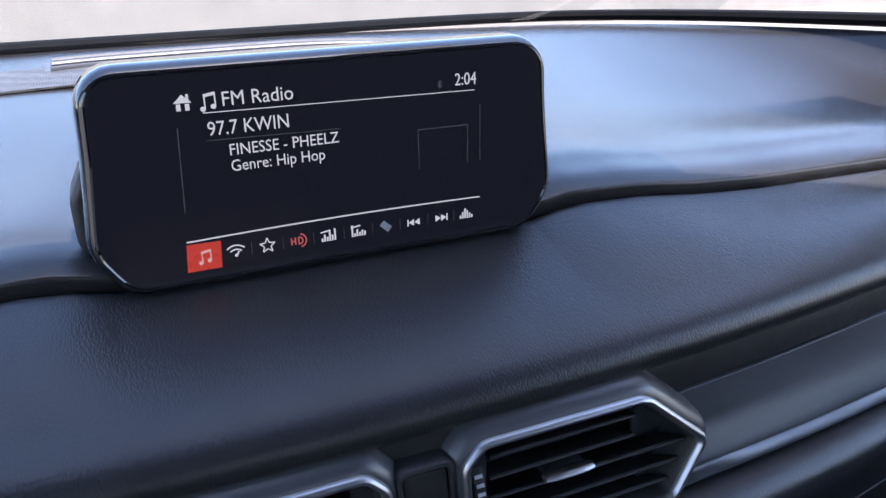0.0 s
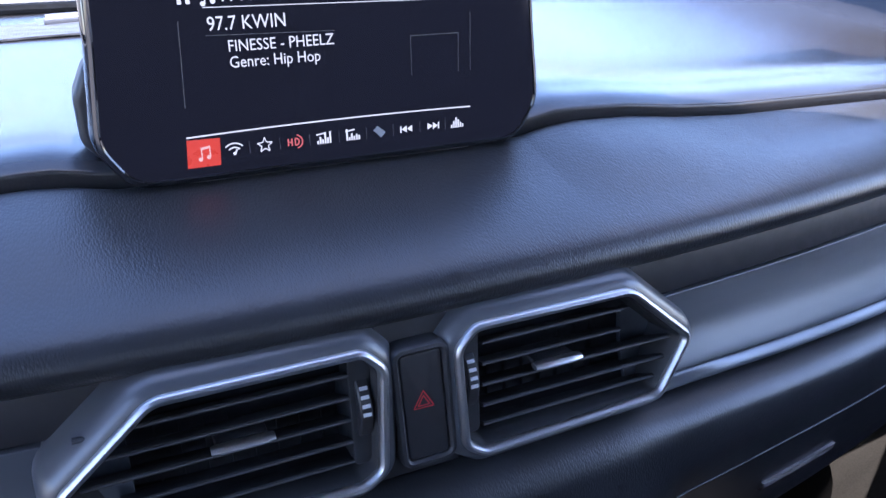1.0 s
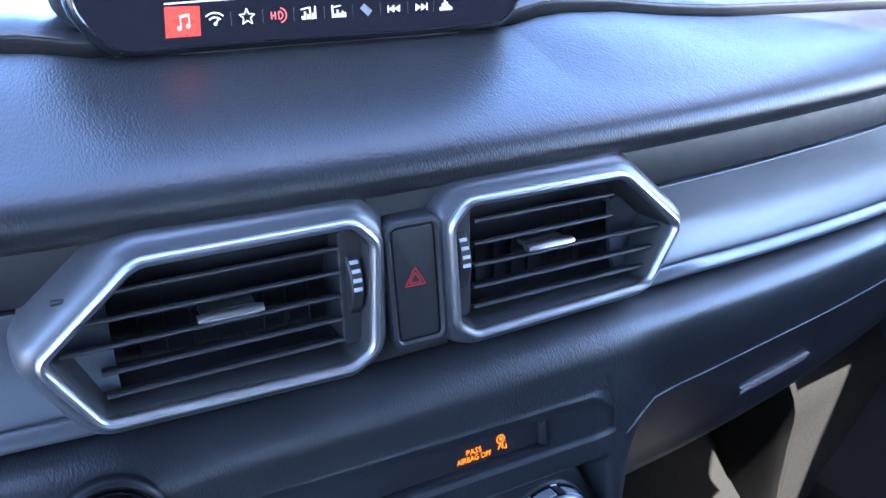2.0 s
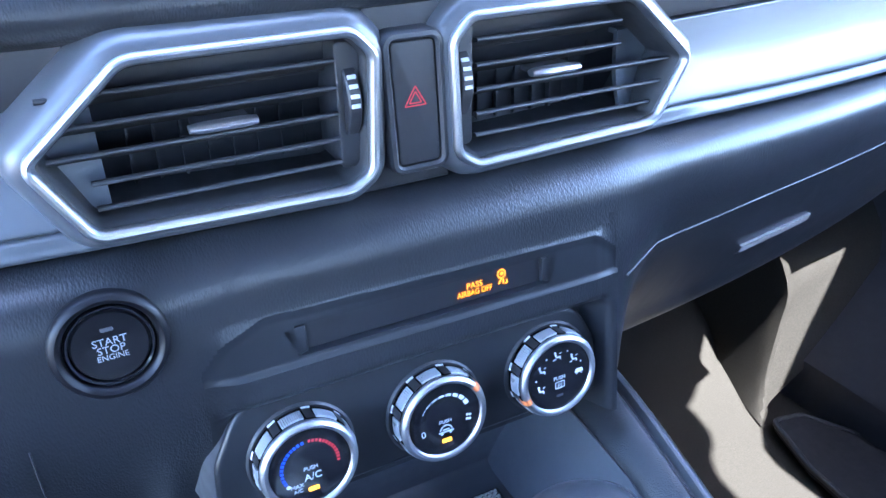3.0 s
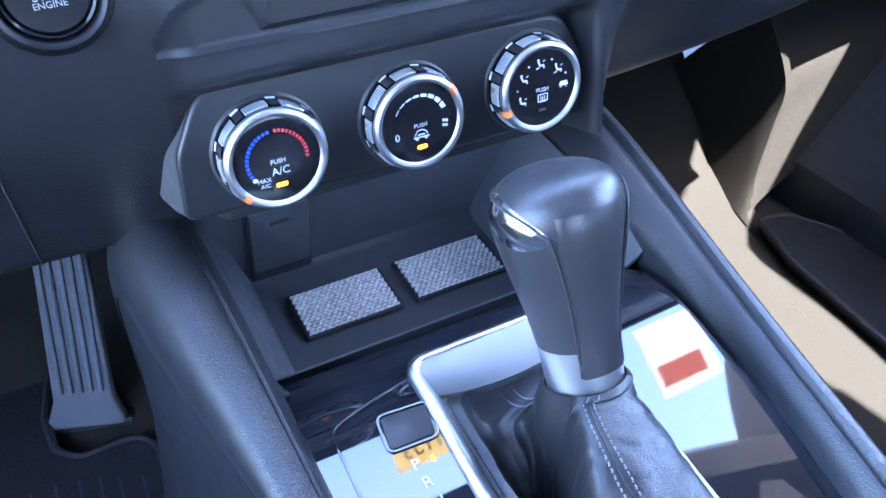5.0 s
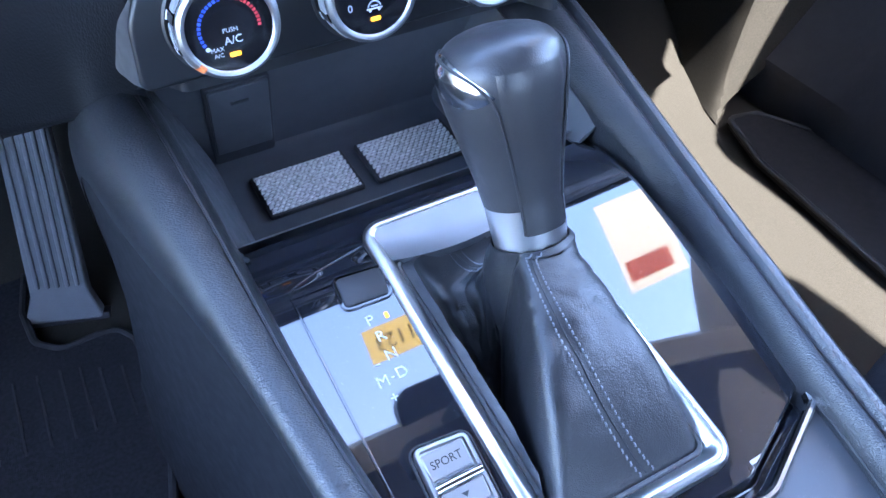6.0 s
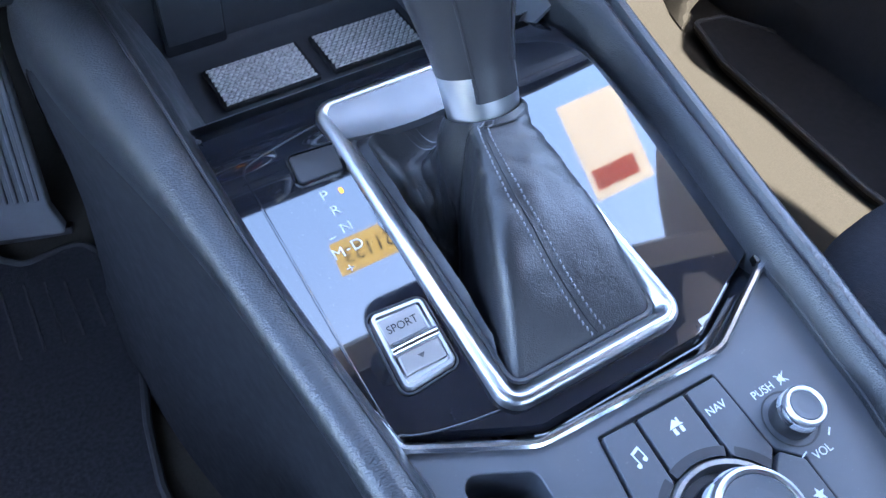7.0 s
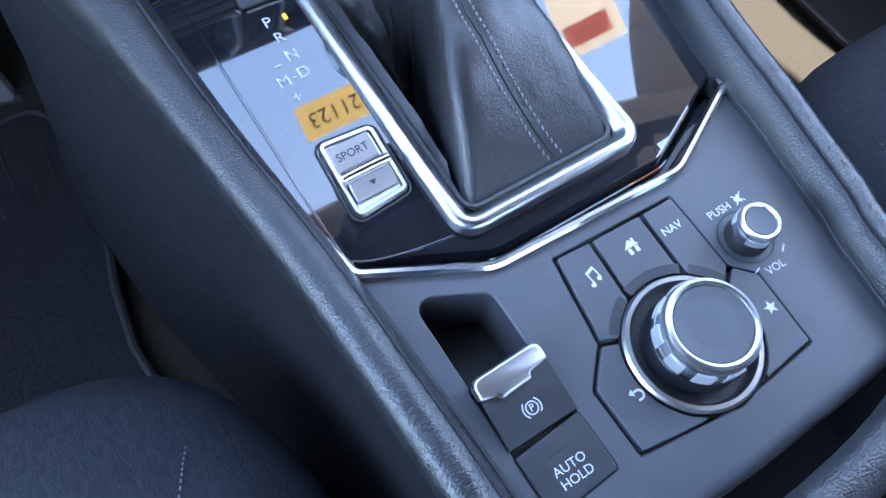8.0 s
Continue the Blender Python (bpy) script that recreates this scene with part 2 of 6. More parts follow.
def rounded(poly, r, seg=5):
    out, k = [], len(poly)
    rs = r if isinstance(r, (list, tuple)) else [r] * k
    for i in range(k):
        p, a, b = Vector(poly[i]), Vector(poly[i - 1]), Vector(poly[(i + 1) % k])
        da, db = (a - p).normalized(), (b - p).normalized()
        ang = math.acos(max(-1, min(1, da.dot(db))))
        if rs[i] <= 0 or ang > 3.1:
            out.append(tuple(p))
            continue
        d = min(rs[i] / math.tan(ang / 2), (a - p).length * 0.48, (b - p).length * 0.48)
        rr = d * math.tan(ang / 2)
        c = p + (da + db).normalized() * (rr / math.sin(ang / 2))
        s, e = p + da * d - c, p + db * d - c
        tot = s.angle_signed(e)
        for j in range(seg + 1):
            w = -tot * j / seg
            out.append((c.x + s.x * math.cos(w) - s.y * math.sin(w), c.y + s.x * math.sin(w) + s.y * math.cos(w)))
    return out


def rect(u0, v0, u1, v1, r=0.0, seg=4):
    p = [(u0, v0), (u1, v0), (u1, v1), (u0, v1)]
    return rounded(p, r, seg) if r else p


def circle(cu, cv, r, n=40):
    return [(cu + r * math.cos(2 * math.pi * i / n), cv + r * math.sin(2 * math.pi * i / n)) for i in range(n)]


def inset(poly, d):
    """The outline moved inwards by d (outwards: minus), vertex for vertex."""
    k, out = len(poly), []
    area = sum(poly[i - 1][0] * poly[i][1] - poly[i][0] * poly[i - 1][1] for i in range(k))
    s = 1 if area > 0 else -1
    for i in range(k):
        p, a, b = Vector(poly[i]), Vector(poly[i - 1]), Vector(poly[(i + 1) % k])
        e1, e2 = (p - a), (b - p)
        if e1.length < 1e-9 or e2.length < 1e-9:
            out.append(tuple(p))
            continue
        e1, e2 = e1.normalized(), e2.normalized()
        n1, n2 = Vector((-e1.y, e1.x)), Vector((-e2.y, e2.x))
        m = n1 + n2
        m = m / max(0.35, m.length_squared / 2)
        out.append((p.x + s * m.x * d, p.y + s * m.y * d))
    return out


def prism(bm, outline, m, top=0.0, bottom=-0.004, bevel=0.0008, steps=3, flare=0.0):
    """A slab with a rounded upper edge: outline in u, v; top and bottom along n; flare widens its foot."""
    loops = []
    lo = inset(outline, -flare) if flare else outline
    loops.append([m @ Vector((u, v, bottom)) for u, v in lo])
    for i in range(steps + 1 if bevel else 1):
        w = (math.pi / 2) * i / steps if bevel else 0
        o = inset(outline, bevel * (1 - math.cos(w))) if bevel else outline
        loops.append([m @ Vector((u, v, top - bevel + bevel * math.sin(w))) for u, v in o])
    rings(bm, loops, closed=True, cap_end=True, cap_start=True)


def rings(bm, loops, closed=True, cap_start=False, cap_end=False):
    made = [[bm.verts.new(p) for p in lp] for lp in loops]
    k = len(made[0])
    for a, b in zip(made, made[1:]):
        for i in range(k if closed else k - 1):
            j = (i + 1) % k
            bm.faces.new((a[i], a[j], b[j], b[i]))
    if cap_start:
        bm.faces.new(made[0][::-1])
    if cap_end:
        bm.faces.new(made[-1])
    return made


def band(bm, outline, m, profile, closed=True):
    """Sweeps a profile [(inset, n), ...] round an outline: frames, rims, hollows."""
    loops = [[m @ Vector((u, v, h)) for u, v in (inset(outline, d) if d else outline)] for d, h in profile]
    rings(bm, loops, closed=True)
    return loops


def cap(bm, outline, m, h):
    bm.faces.new([bm.verts.new(m @ Vector((u, v, h))) for u, v in outline])


def revolve(bm, profile, m, seg=48, cap_top=True, cap_bottom=True):
    loops = [[m @ Vector((r * math.cos(2 * math.pi * i / seg), r * math.sin(2 * math.pi * i / seg), h)) for i in range(seg)] for r, h in profile]
    rings(bm, loops, True, cap_bottom, cap_top)


def box(bm, lo, hi, bevel=0.0, m=None):
    q = bmesh.ops.create_cube(bm, size=1.0)["verts"]
    lo, hi = Vector(lo), Vector(hi)
    for v in q:
        v.co = Vector([(a + b) / 2 + c * (b - a) for a, b, c in zip(lo, hi, v.co)])
    if bevel:
        es = list({e for v in q for e in v.link_edges})
        r = bmesh.ops.bevel(bm, geom=es, offset=bevel, segments=3, profile=0.5, affect="EDGES")
        q = list({v for f in r["faces"] for v in f.verts} | {v for v in q if v.is_valid})
    if m:
        bmesh.ops.transform(bm, matrix=m, verts=[v for v in q if v.is_valid])


def smooth(pts, per=5):
    """A soft line through points, of any number of axes."""
    p = [np.array(a, float) for a in pts]
    p = [2 * p[0] - p[1]] + p + [2 * p[-1] - p[-2]]
    out = []
    for i in range(1, len(p) - 2):
        for j in range(per):
            t = j / per
            out.append(0.5 * (2 * p[i] + (p[i + 1] - p[i - 1]) * t + (2 * p[i - 1] - 5 * p[i] + 4 * p[i + 1] - p[i + 2]) * t * t
                              + (3 * p[i] - p[i - 1] - 3 * p[i + 1] + p[i + 2]) * t ** 3))
    out.append(p[-2])
    return out


def sweep(bm, path, shape, closed=False, up=Vector((0, 0, 1)), capped=True):
    """Sweeps a closed shape [(side, up), ...] along a line of points."""
    loops, k = [], len(path)
    path = [Vector(p) for p in path]
    for i, p in enumerate(path):
        a = path[i - 1] if (i or closed) else p
        b = path[(i + 1) % k] if (i < k - 1 or closed) else p
        t = (b - a).normalized()
        s = t.cross(up).normalized()
        w = s.cross(t)
        loops.append([p + s * x + w * y for x, y in shape])
    if closed:
        loops.append(loops[0])
    rings(bm, loops, True, capped and not closed, capped and not closed)


def oval(a, b, n=10):
    return [(a * math.cos(2 * math.pi * i / n), b * math.sin(2 * math.pi * i / n)) for i in range(n)]


def skin(bm, rows, thick=0.0):
    """A sheet through rows of points; thick gives it a back."""
    g = rings(bm, rows, closed=False)
    if thick:
        bmesh.ops.recalc_face_normals(bm, faces=bm.faces)
        bmesh.ops.solidify(bm, geom=list(bm.faces), thickness=thick)
    return g


def ease(a, b, x):
    t = max(0.0, min(1.0, (x - a) / (b - a)))
    return t * t * (3 - 2 * t)


def lettering(name, words, size, m, mat, parent, align="CENTER", thick=0.00006, label="", squash=1.0, spacing=1.0):
    """Flat raised letters in the built-in font; m: where their middle (or left end) lies, u along the line, v up."""
    cu = bpy.data.curves.new(name, "FONT")
    cu.body, cu.size, cu.align_x, cu.align_y, cu.extrude = words, size, align, "CENTER", thick
    cu.space_character, cu.resolution_u = spacing, 3
    tmp = bpy.data.objects.new(name, cu)
    me = bpy.data.meshes.new_from_object(tmp)
    bpy.data.objects.remove(tmp)
    base = WORLD[parent.name]
    me.transform(base.inverted() @ m @ Matrix.Diagonal((squash, 1, 1, 1)))
    me.materials.clear()
    me.materials.append(mat)
    ob = new(name, me)
    ob.parent = parent
    WORLD[ob.name] = base.copy()
    return tagged(ob, label)


def at(m, u, v, n=0.0, turn=0.0):
    return m @ Matrix.Translation((u, v, n)) @ Matrix.Rotation(radians(turn), 4, "Z")


STACK = plane_at((0, 0, 0.9), 8.0)
FACE = plane_at((0, 0.113, 1.16), -2.9)
DECK = plane_at((0, -0.306, 0.7245), 5.7, flat=True)
VENT = plane_at((0, 0.014, 1.01), 0.0)


def deck_z(y):
    return 0.7245 + 0.1 * (y + 0.306)


# ---- the car's shell ----
ground = solid("ground", (lambda b: (skin(b, [[(-300, -300, 0), (300, -300, 0)], [(-300, 300, 0), (300, 300, 0)]]), b)[1])(bmesh.new()), GROUND,
               "pale sunlit concrete yard round the car", "ground", "structure")
bm = bmesh.new()
box(bm, (-30, 16, 0), (40, 17, 4.2))
solid("wall_north", bm, STUCCO, "beige stucco wall across the yard", "wall", "structure")

HEAD_Y, HEAD_Z = -0.06, 1.56
BASE_Y, BASE_Z = 0.86, 1.18


def head_y(x):
    """Line of the windscreen's upper edge, swept back towards the pillars."""
    return HEAD_Y - 0.13 * (x / 0.74) ** 2


bm = bmesh.new()
rows = []
for i in range(9):
    rows.append([(x, head_y(x) - i * 0.24, HEAD_Z + 0.05 * math.sin(math.pi * min(1, i / 8 + 0.12)) - 0.06 * (x / 0.74) ** 2) for x in np.linspace(-0.70, 0.70, 13)])
skin(bm, rows, 0.04)
solid("ceiling", bm, HEADLINER, "charcoal fabric headlining of the car roof", "ceiling", "structure")
for s, nm in ((-1, "wall_west"), (1, "wall_east")):
    bm = bmesh.new()
    # door and body side below the sill line, in one curved sheet
    rows = []
    for y in np.linspace(-2.2, 1.0, 97):
        sill = 0.98 + 0.02 * (y < 0) + 0.10 * ease(0.45, 0.95, y)
        door = (s < 0) * ease(-0.66, -0.58, y) * ease(0.46, 0.38, y)   # the driver's door stands open
        # inward and flare bend the sill so that the floor's sun patch gets its outline
        inward = (0.077 * ease(0.02, -0.09, y) + 0.016 * ease(-0.2, -0.37, y)) * (s > 0) if -0.9 < y < 0.2 else 0.0
        flare = 0.13 * ease(-0.03, 0.22, y)
        rows.append([(s * (xx + flare * ease(0.40, 0.62, z)), y, z) for xx, z in ((0.74, 0.30), (0.74, 0.42), (0.77, 0.55), (0.765, 0.70), (0.785, 0.82), (0.78, sill - 0.05), (0.80 - inward, sill), (0.86, sill - 0.01))])
        if door > 0:
            rows[-1] = [(x, yy, z - door * max(0.0, z - 0.76)) for x, yy, z in rows[-1]]
    skin(bm, rows, 0.03)
    solid(nm, bm, DOOR_SKIN, "black door trim and sill of the car side", "wall", "structure")
    bm = bmesh.new()
    # the pillar's line is chosen for the shadow that it throws on the floor
    sweep(bm, smooth([(s * 0.80, 0.33, 0.92), (s * 0.80, 0.225, 1.0), (s * 0.80, 0.055, 1.25), (s * 0.785, -0.085, 1.44), (s * 0.74, -0.15, 1.505), (s * 0.68, -0.19, 1.53)], 4), oval(0.042, 0.042, 10))
    solid("pillar", bm, TRIM_PALE, "greige windscreen pillar trim", "pillar", "structure")
    bm = bmesh.new()
    inner = smooth([(0.745, 0.24, 1.29), (0.705, 0.11, 1.42), (0.670, 0.02, 1.49), (0.642, -0.05, 1.515), (0.608, -0.14, 1.53)], 4)
    outer = smooth([(0.800, 0.14, 1.12), (0.795, 0.04, 1.27), (0.790, -0.03, 1.37), (0.782, -0.085, 1.44), (0.740, -0.15, 1.505)], 4)
    skin(bm, [[Vector((s * q[0], q[1], q[2])) for q in (a, a * 0.5 + b * 0.5 + np.array((0, -0.012, -0.012)), b)] for a, b in zip(inner, outer)], 0.006)
    solid("trim", bm, TRIM_PALE, "greige padded trim inside the windscreen pillar", "trim", "structure")
    bm = bmesh.new()
    sweep(bm, [(s * 0.83, -0.62, 0.95), (s * 0.76, -0.68, 1.25), (s * 0.67, -0.72, 1.55)], oval(0.04, 0.09, 10), up=Vector((1, 0, 0)))
    solid("pillar", bm, TRIM_PALE, "greige centre pillar trim", "pillar", "structure")
    bm = bmesh.new()
    # the rail swings out and in only to trim the sun patch's left edge
    sweep(bm, smooth([(s * 0.69, HEAD_Y + 0.02, HEAD_Z - 0.03), (s * 0.75, -0.195, 1.505), (s * 0.716, -0.247, 1.505), (s * 0.69, -0.30, 1.505), (s * 0.68, -0.40, 1.51), (s * 0.676, -0.52, 1.515), (s * 0.70, -0.75, 1.53), (s * 0.68, -2.1, 1.52)], 4), oval(0.035, 0.035, 10))
    solid("trim", bm, TRIM_PALE, "greige roof rail trim", "trim", "structure")
    # unseen pale sheet, added to be mirrored in the gloss shift panel
    bm = bmesh.new()
    skin(bm, [[(s * x, y, HEAD_Z - 0.004 - 0.06 * (x / 0.74) ** 2 - 0.012 * math.sin(math.pi * (x - 0.53) / 0.16)) for x in np.linspace(0.53, 0.69, 6)] for y in (-0.15, -0.25, -0.45, -0.75)], 0.004)
    solid("trim", bm, TRIM_PALE, "greige padded sheet added under the roof side for its pale reflection", "trim", "structure")
bm = bmesh.new()
box(bm, (-0.8, -2.25, 0.3), (0.8, -2.2, 1.05))
solid("wall_south", bm, DOOR_SKIN, "dark rear wall of the cabin", "wall", "structure")
# windscreen
bm = bmesh.new()
rows = []
for i in range(7):
    f = i / 6
    rows.append([(x * (0.82 - 0.09 * f), BASE_Y + (HEAD_Y - BASE_Y) * f - 0.10 * x * x * (1 - 0.5 * f) - 0.06 * x * x * f ** 8, BASE_Z + (HEAD_Z - BASE_Z) * (f ** 0.92)) for x in np.linspace(-1, 1, 13)])
skin(bm, rows)
windscreen = thing("window_1", (0, BASE_Y, BASE_Z), "raked clear windscreen with a black lower band", "windscreen", "structure")
pane = part("pane", bm, GLASS, windscreen)
pane.visible_shadow = False
bm = bmesh.new()
sweep(bm, [(x, 0.012 + max(0.19, 0.86 * max(0.0, 1 - (abs(x) / 0.735) ** 6) ** 0.4), 1.184) for x in 0.7345 * np.sin(np.linspace(-1.5, 1.5, 61))], oval(0.012, 0.008, 8))
part("band", bm, FRIT, windscreen, "black lower edge seal of the windscreen")
bm = bmesh.new()
sweep(bm, [(x * 0.70, head_y(x * 0.70) + 0.005, HEAD_Z - 0.012 - 0.05 * x * x) for x in np.linspace(-1, 1, 17)], oval(0.03, 0.018, 8))
part("header", bm, TRIM_PALE, windscreen, "pale header trim")

# ---- floor ----
bm = bmesh.new()
rows = []
for x in np.linspace(-0.76, 0.76, 20):
    rows.append([(x, y, z) for y, z in ((-2.2, 0.36), (-0.5, 0.355), (0.0, 0.35), (0.30, 0.345), (0.40, 0.36), (0.55, 0.46), (0.70, 0.66), (0.76, 0.95))])
skin(bm, rows)
solid("floor", bm, CARPET, "charcoal loop carpet of the footwells, sunlit by the passenger door", "carpet", "structure")

# ---- dashboard ----
dash = thing("dashboard", (0, 0.2, 0.8), "black soft-touch dashboard with grained skin and silver trim", "dashboard")


def crest(x):
    return float(np.interp(abs(x), (0.0, 0.118, 0.150, 0.20, 0.25, 0.30, 0.35, 0.45, 0.55, 0.735), (1.1245, 1.1245, 1.1305, 1.1285, 1.1228, 1.1192, 1.1180, 1.1155, 1.112, 1.105)))


def back_y(x):
    """Far edge of the dash top, swept back along the foot of the windscreen."""
    return max(0.19, 0.86 * max(0.0, 1 - (abs(x) / 0.735) ** 6) ** 0.4)


def bow(x):
    return 0.22 * x * x


XS = sorted(set([round(v, 4) for v in np.linspace(-0.76, 0.76, 77)] + [-0.118, 0.118, -0.128, 0.128, 0.165, -0.165]))
bm = bmesh.new()
rows = []
for x in np.linspace(-0.7345, 0.7345, 131):
    yb = back_y(x)
    c, side = crest(x), ease(.1, .5, abs(x))
    rows.append([(x, y if y < 0.166 else 0.165 + (y - 0.165) * (yb - 0.165) / 0.68, z) for y, z in smooth([(0.845, 1.178 - 0.006 * side), (0.70, 1.172 - 0.008 * side), (0.50, 1.158 - 0.02 * side), (0.32, 1.143 - 0.03 * side), (0.20, c + 0.005), (0.165, c + 0.001), (0.145, c - 0.002), (0.1340, c - 0.0068), (0.1315, c - 0.0105), (0.1345, c - 0.022)], 4)])
skin(bm, rows, 0.004)
part("top_pad", bm, PAD, dash, "grained black dash top, lit from the windscreen")
bm = bmesh.new()
rows = []
for x in XS:
    c, b = crest(x), bow(x)
    rows.append([(x, y, z) for y, z in smooth([(0.138, c - 0.026), (0.1295, c - 0.0165), (0.117 + min(b * .3, 0.006), c - 0.0180), (0.085 + min(b * .6, 0.028), c - 0.029), (0.048 + b, 1.082), (0.026 + b, 1.071), (0.019 + b, 1.060), (0.024 + b, 1.051), (0.040 + b, 1.044), (0.052 + b, 1.036)], 4)])
skin(bm, rows, 0.004)
part("roll_pad", bm, VINYL, dash, "rounded grained black pad over the air vents")
bm = bmesh.new()
skin(bm, [[(x, y + bow(x), z) for y, z in ((0.044, 1.0470), (0.0375, 1.0465), (0.0368, 1.0440), (0.0362, 1.0240), (0.0370, 1.0222), (0.044, 1.0215), (0.052, 1.0), (0.052, 0.97), (0.045, 0.955))] for x in XS], 0.004)
part("recess_band", bm, PLASTIC_DARK, dash, "matt black band behind the trim")
# silver trim, one piece each side of the vents
def trim_drop(x):
    """How far the trim's lower edge falls towards the doors."""
    return 0.045 * (min(0.45, max(0.19, abs(x))) - 0.19)


for s, x0, x1 in ((1, 0.135, 0.74), (-1, -0.74, -0.135)):
    xs = np.linspace(x0, x1, 40)
    bm = bmesh.new()
    skin(bm, [[(x, y + bow(x), z - trim_drop(x) * (1.0205 - z) / 0.05) for y, z in smooth([(0.044, 1.0205), (0.0368, 1.0202), (0.0360, 1.0175), (0.0354, 1.006), (0.0338, 0.994), (0.0300, 0.983), (0.0272, 0.9755), (0.0270, 0.9722), (0.0310, 0.9712)], 4)] for x in xs], 0.003)
    part("trim_upper", bm, SILVER, dash, "smooth silver-grey upper trim")
    bm = bmesh.new()
    rows = []
    for x in xs:
        w = ease(0.192, 0.212, abs(x))
        rows.append([(x, y + bow(x), z - trim_drop(x)) for y, z in smooth([(0.0285 + 0.0075 * w, 0.9714), (0.0268 + 0.0030 * w, 0.9700), (0.0262, 0.9655), (0.0258, 0.9620), (0.030, 0.9595), (0.040, 0.959)], 4)])
    skin(bm, rows, 0.003)
    part("trim_lower", bm, SILVER, dash, "silver bead along the lower trim")


def low_profile(x):
    """The lower dash below the trim: level with the control stack in the middle, falling back to the sides."""
    side = ease(0.112, 0.175, x) if x > 0 else ease(0.100, 0.1165, -x)
    b = bow(x)
    mid = [(0.046, 0.962), (0.026, 0.9605), (0.013, 0.953), (0.006, 0.942), (0.0035, 0.928), (0.000, 0.910), (-0.0021, 0.885), (-0.0056, 0.860), (-0.0098, 0.836), (-0.0105, 0.822), (-0.005, 0.813), (0.015, 0.809)]
    right = [(0.046, 0.962), (0.024, 0.9605), (0.010, 0.951), (0.006, 0.938), (0.007, 0.921), (0.010, 0.906), (0.016, 0.889), (0.028, 0.862), (0.043, 0.830), (0.056, 0.803), (0.065, 0.780), (0.084, 0.772)]
    left = [(0.046, 0.962), (0.026, 0.9605), (0.013, 0.953), (0.006, 0.942), (0.0035, 0.928), (0.0015, 0.908), (0.003, 0.885), (0.009, 0.858), (0.021, 0.830), (0.035, 0.802), (0.051, 0.772), (0.075, 0.766)]
    far = right if x > 0 else left
    fall = [(0.0035 * side + trim_drop(x)) * k for k in (1, 1, 0.8, 0.5, 0.25)] + [0.0] * 7
    return [((1 - side) * m[0] + side * f[0] + b * (0.4 + 0.65 * side * (x > 0)), (1 - side) * m[1] + side * f[1] - d) for m, f, d in zip(mid, far, fall)]


LOWX = sorted(set([round(v, 4) for v in np.linspace(-0.86, 0.74, 81)] + [-0.1165, 0.1165, 0.125, 0.135, 0.145, 0.155, 0.165]))
bm = bmesh.new()
rows = [[(x, y, z) for y, z in smooth(low_profile(x), 4)] for x in LOWX]
g = rings(bm, rows, closed=False)
gone = [f for f in bm.faces if abs(f.calc_center_median().x) < 0.1164 and f.calc_center_median().z < 0.9255]
bmesh.ops.delete(bm, geom=gone, context="FACES")
bmesh.ops.recalc_face_normals(bm, faces=bm.faces)
part("lower_pad", bm, VINYL_LOW, dash, "grained black lower dash with a soft upper roll")


def low_at(x, f, out=0.0):
    pr = smooth(low_profile(x), 4)
    j = f * (len(pr) - 1)
    i = min(len(pr) - 2, int(j))
    p = pr[i] * (1 - (j - i)) + pr[i + 1] * (j - i)
    return Vector((x, p[0] - out, p[1] + out * 0.25))


# tray closing the dash from below
bm = bmesh.new()
rows = []
for x in LOWX[::3] + [0.74]:
    y0, z0 = low_profile(x)[-1]
    rows.append([(x, y0 - 0.006, z0 + 0.001), (x, y0 + 0.02, z0 - 0.002), (x, 0.40, z0 - 0.03), (x, 0.72, 0.70)])
rings(bm, rows, False)
part("under_tray", bm, VOID, dash, "dark tray under the dash")

# added block at the dash end beside the passenger door; it cuts the sun patch
bm = bmesh.new()
prism(bm, [(0.738, 0.285), (0.762, 0.280), (0.778, 0.243), (0.92, 0.235), (0.92, 0.70), (0.738, 0.70)], Matrix.Translation((0, 0, 1.06)), 0.0, -0.315, 0.006)
part("sun_block", bm, PLASTIC_DARK, dash, "added black block at the dash end, keeping the sun off the footwell")

# knee panel joint on the driver's side
bm = bmesh.new()
sweep(bm, [low_at(-0.191 - 0.003 * f, 0.54 + 0.37 * f, 0.0002) for f in np.linspace(0, 1, 14)], oval(0.0007, 0.0005, 6), up=Vector((1, 0, 0)))
part("knee_joint", bm, VOID, dash, "dark knee panel joint")


def top_z(x, y):
    return 1.158 - 0.02 * ease(.1, .5, abs(x)) + (y - 0.5) * 0.07


# demister slot with its pale lips, and the speaker grille beside it
def slot_line(x0, x1, dy, n=24):
    return [(x, 0.700 - 0.30 * (x - 0.08) ** 2 + dy, top_z(x, 0.70 + dy) + 0.0030) for x in np.linspace(x0, x1, n)]


bm = bmesh.new()
rings(bm, [slot_line(-0.16, 0.29, -0.034), slot_line(-0.165, 0.295, 0.038)], False)
part("demister_base", bm, PLASTIC_GREY, dash, "grey demister panel")
for dy, w in ((0.030, 0.0035), (0.004, 0.0045), (-0.030, 0.0020)):
    bm = bmesh.new()
    sweep(bm, [Vector(p) + Vector((0, 0, 0.002)) for p in slot_line(-0.155, 0.285, dy)], oval(w, 0.003, 8))
    part("demister_lip", bm, PLASTIC_GREY, dash)
bm = bmesh.new()
skin(bm, [[(x, y - 0.10 * (x + 0.2), top_z(x, y) + 0.0030 + 0.0012 * math.sin(math.pi * (y - 0.575) / 0.12)) for y in np.linspace(0.575, 0.695, 9)] for x in np.linspace(-0.33, -0.11, 12)], 0.002)
part("speaker_grille", bm, GRILLE, dash, "pale grey perforated speaker grille")
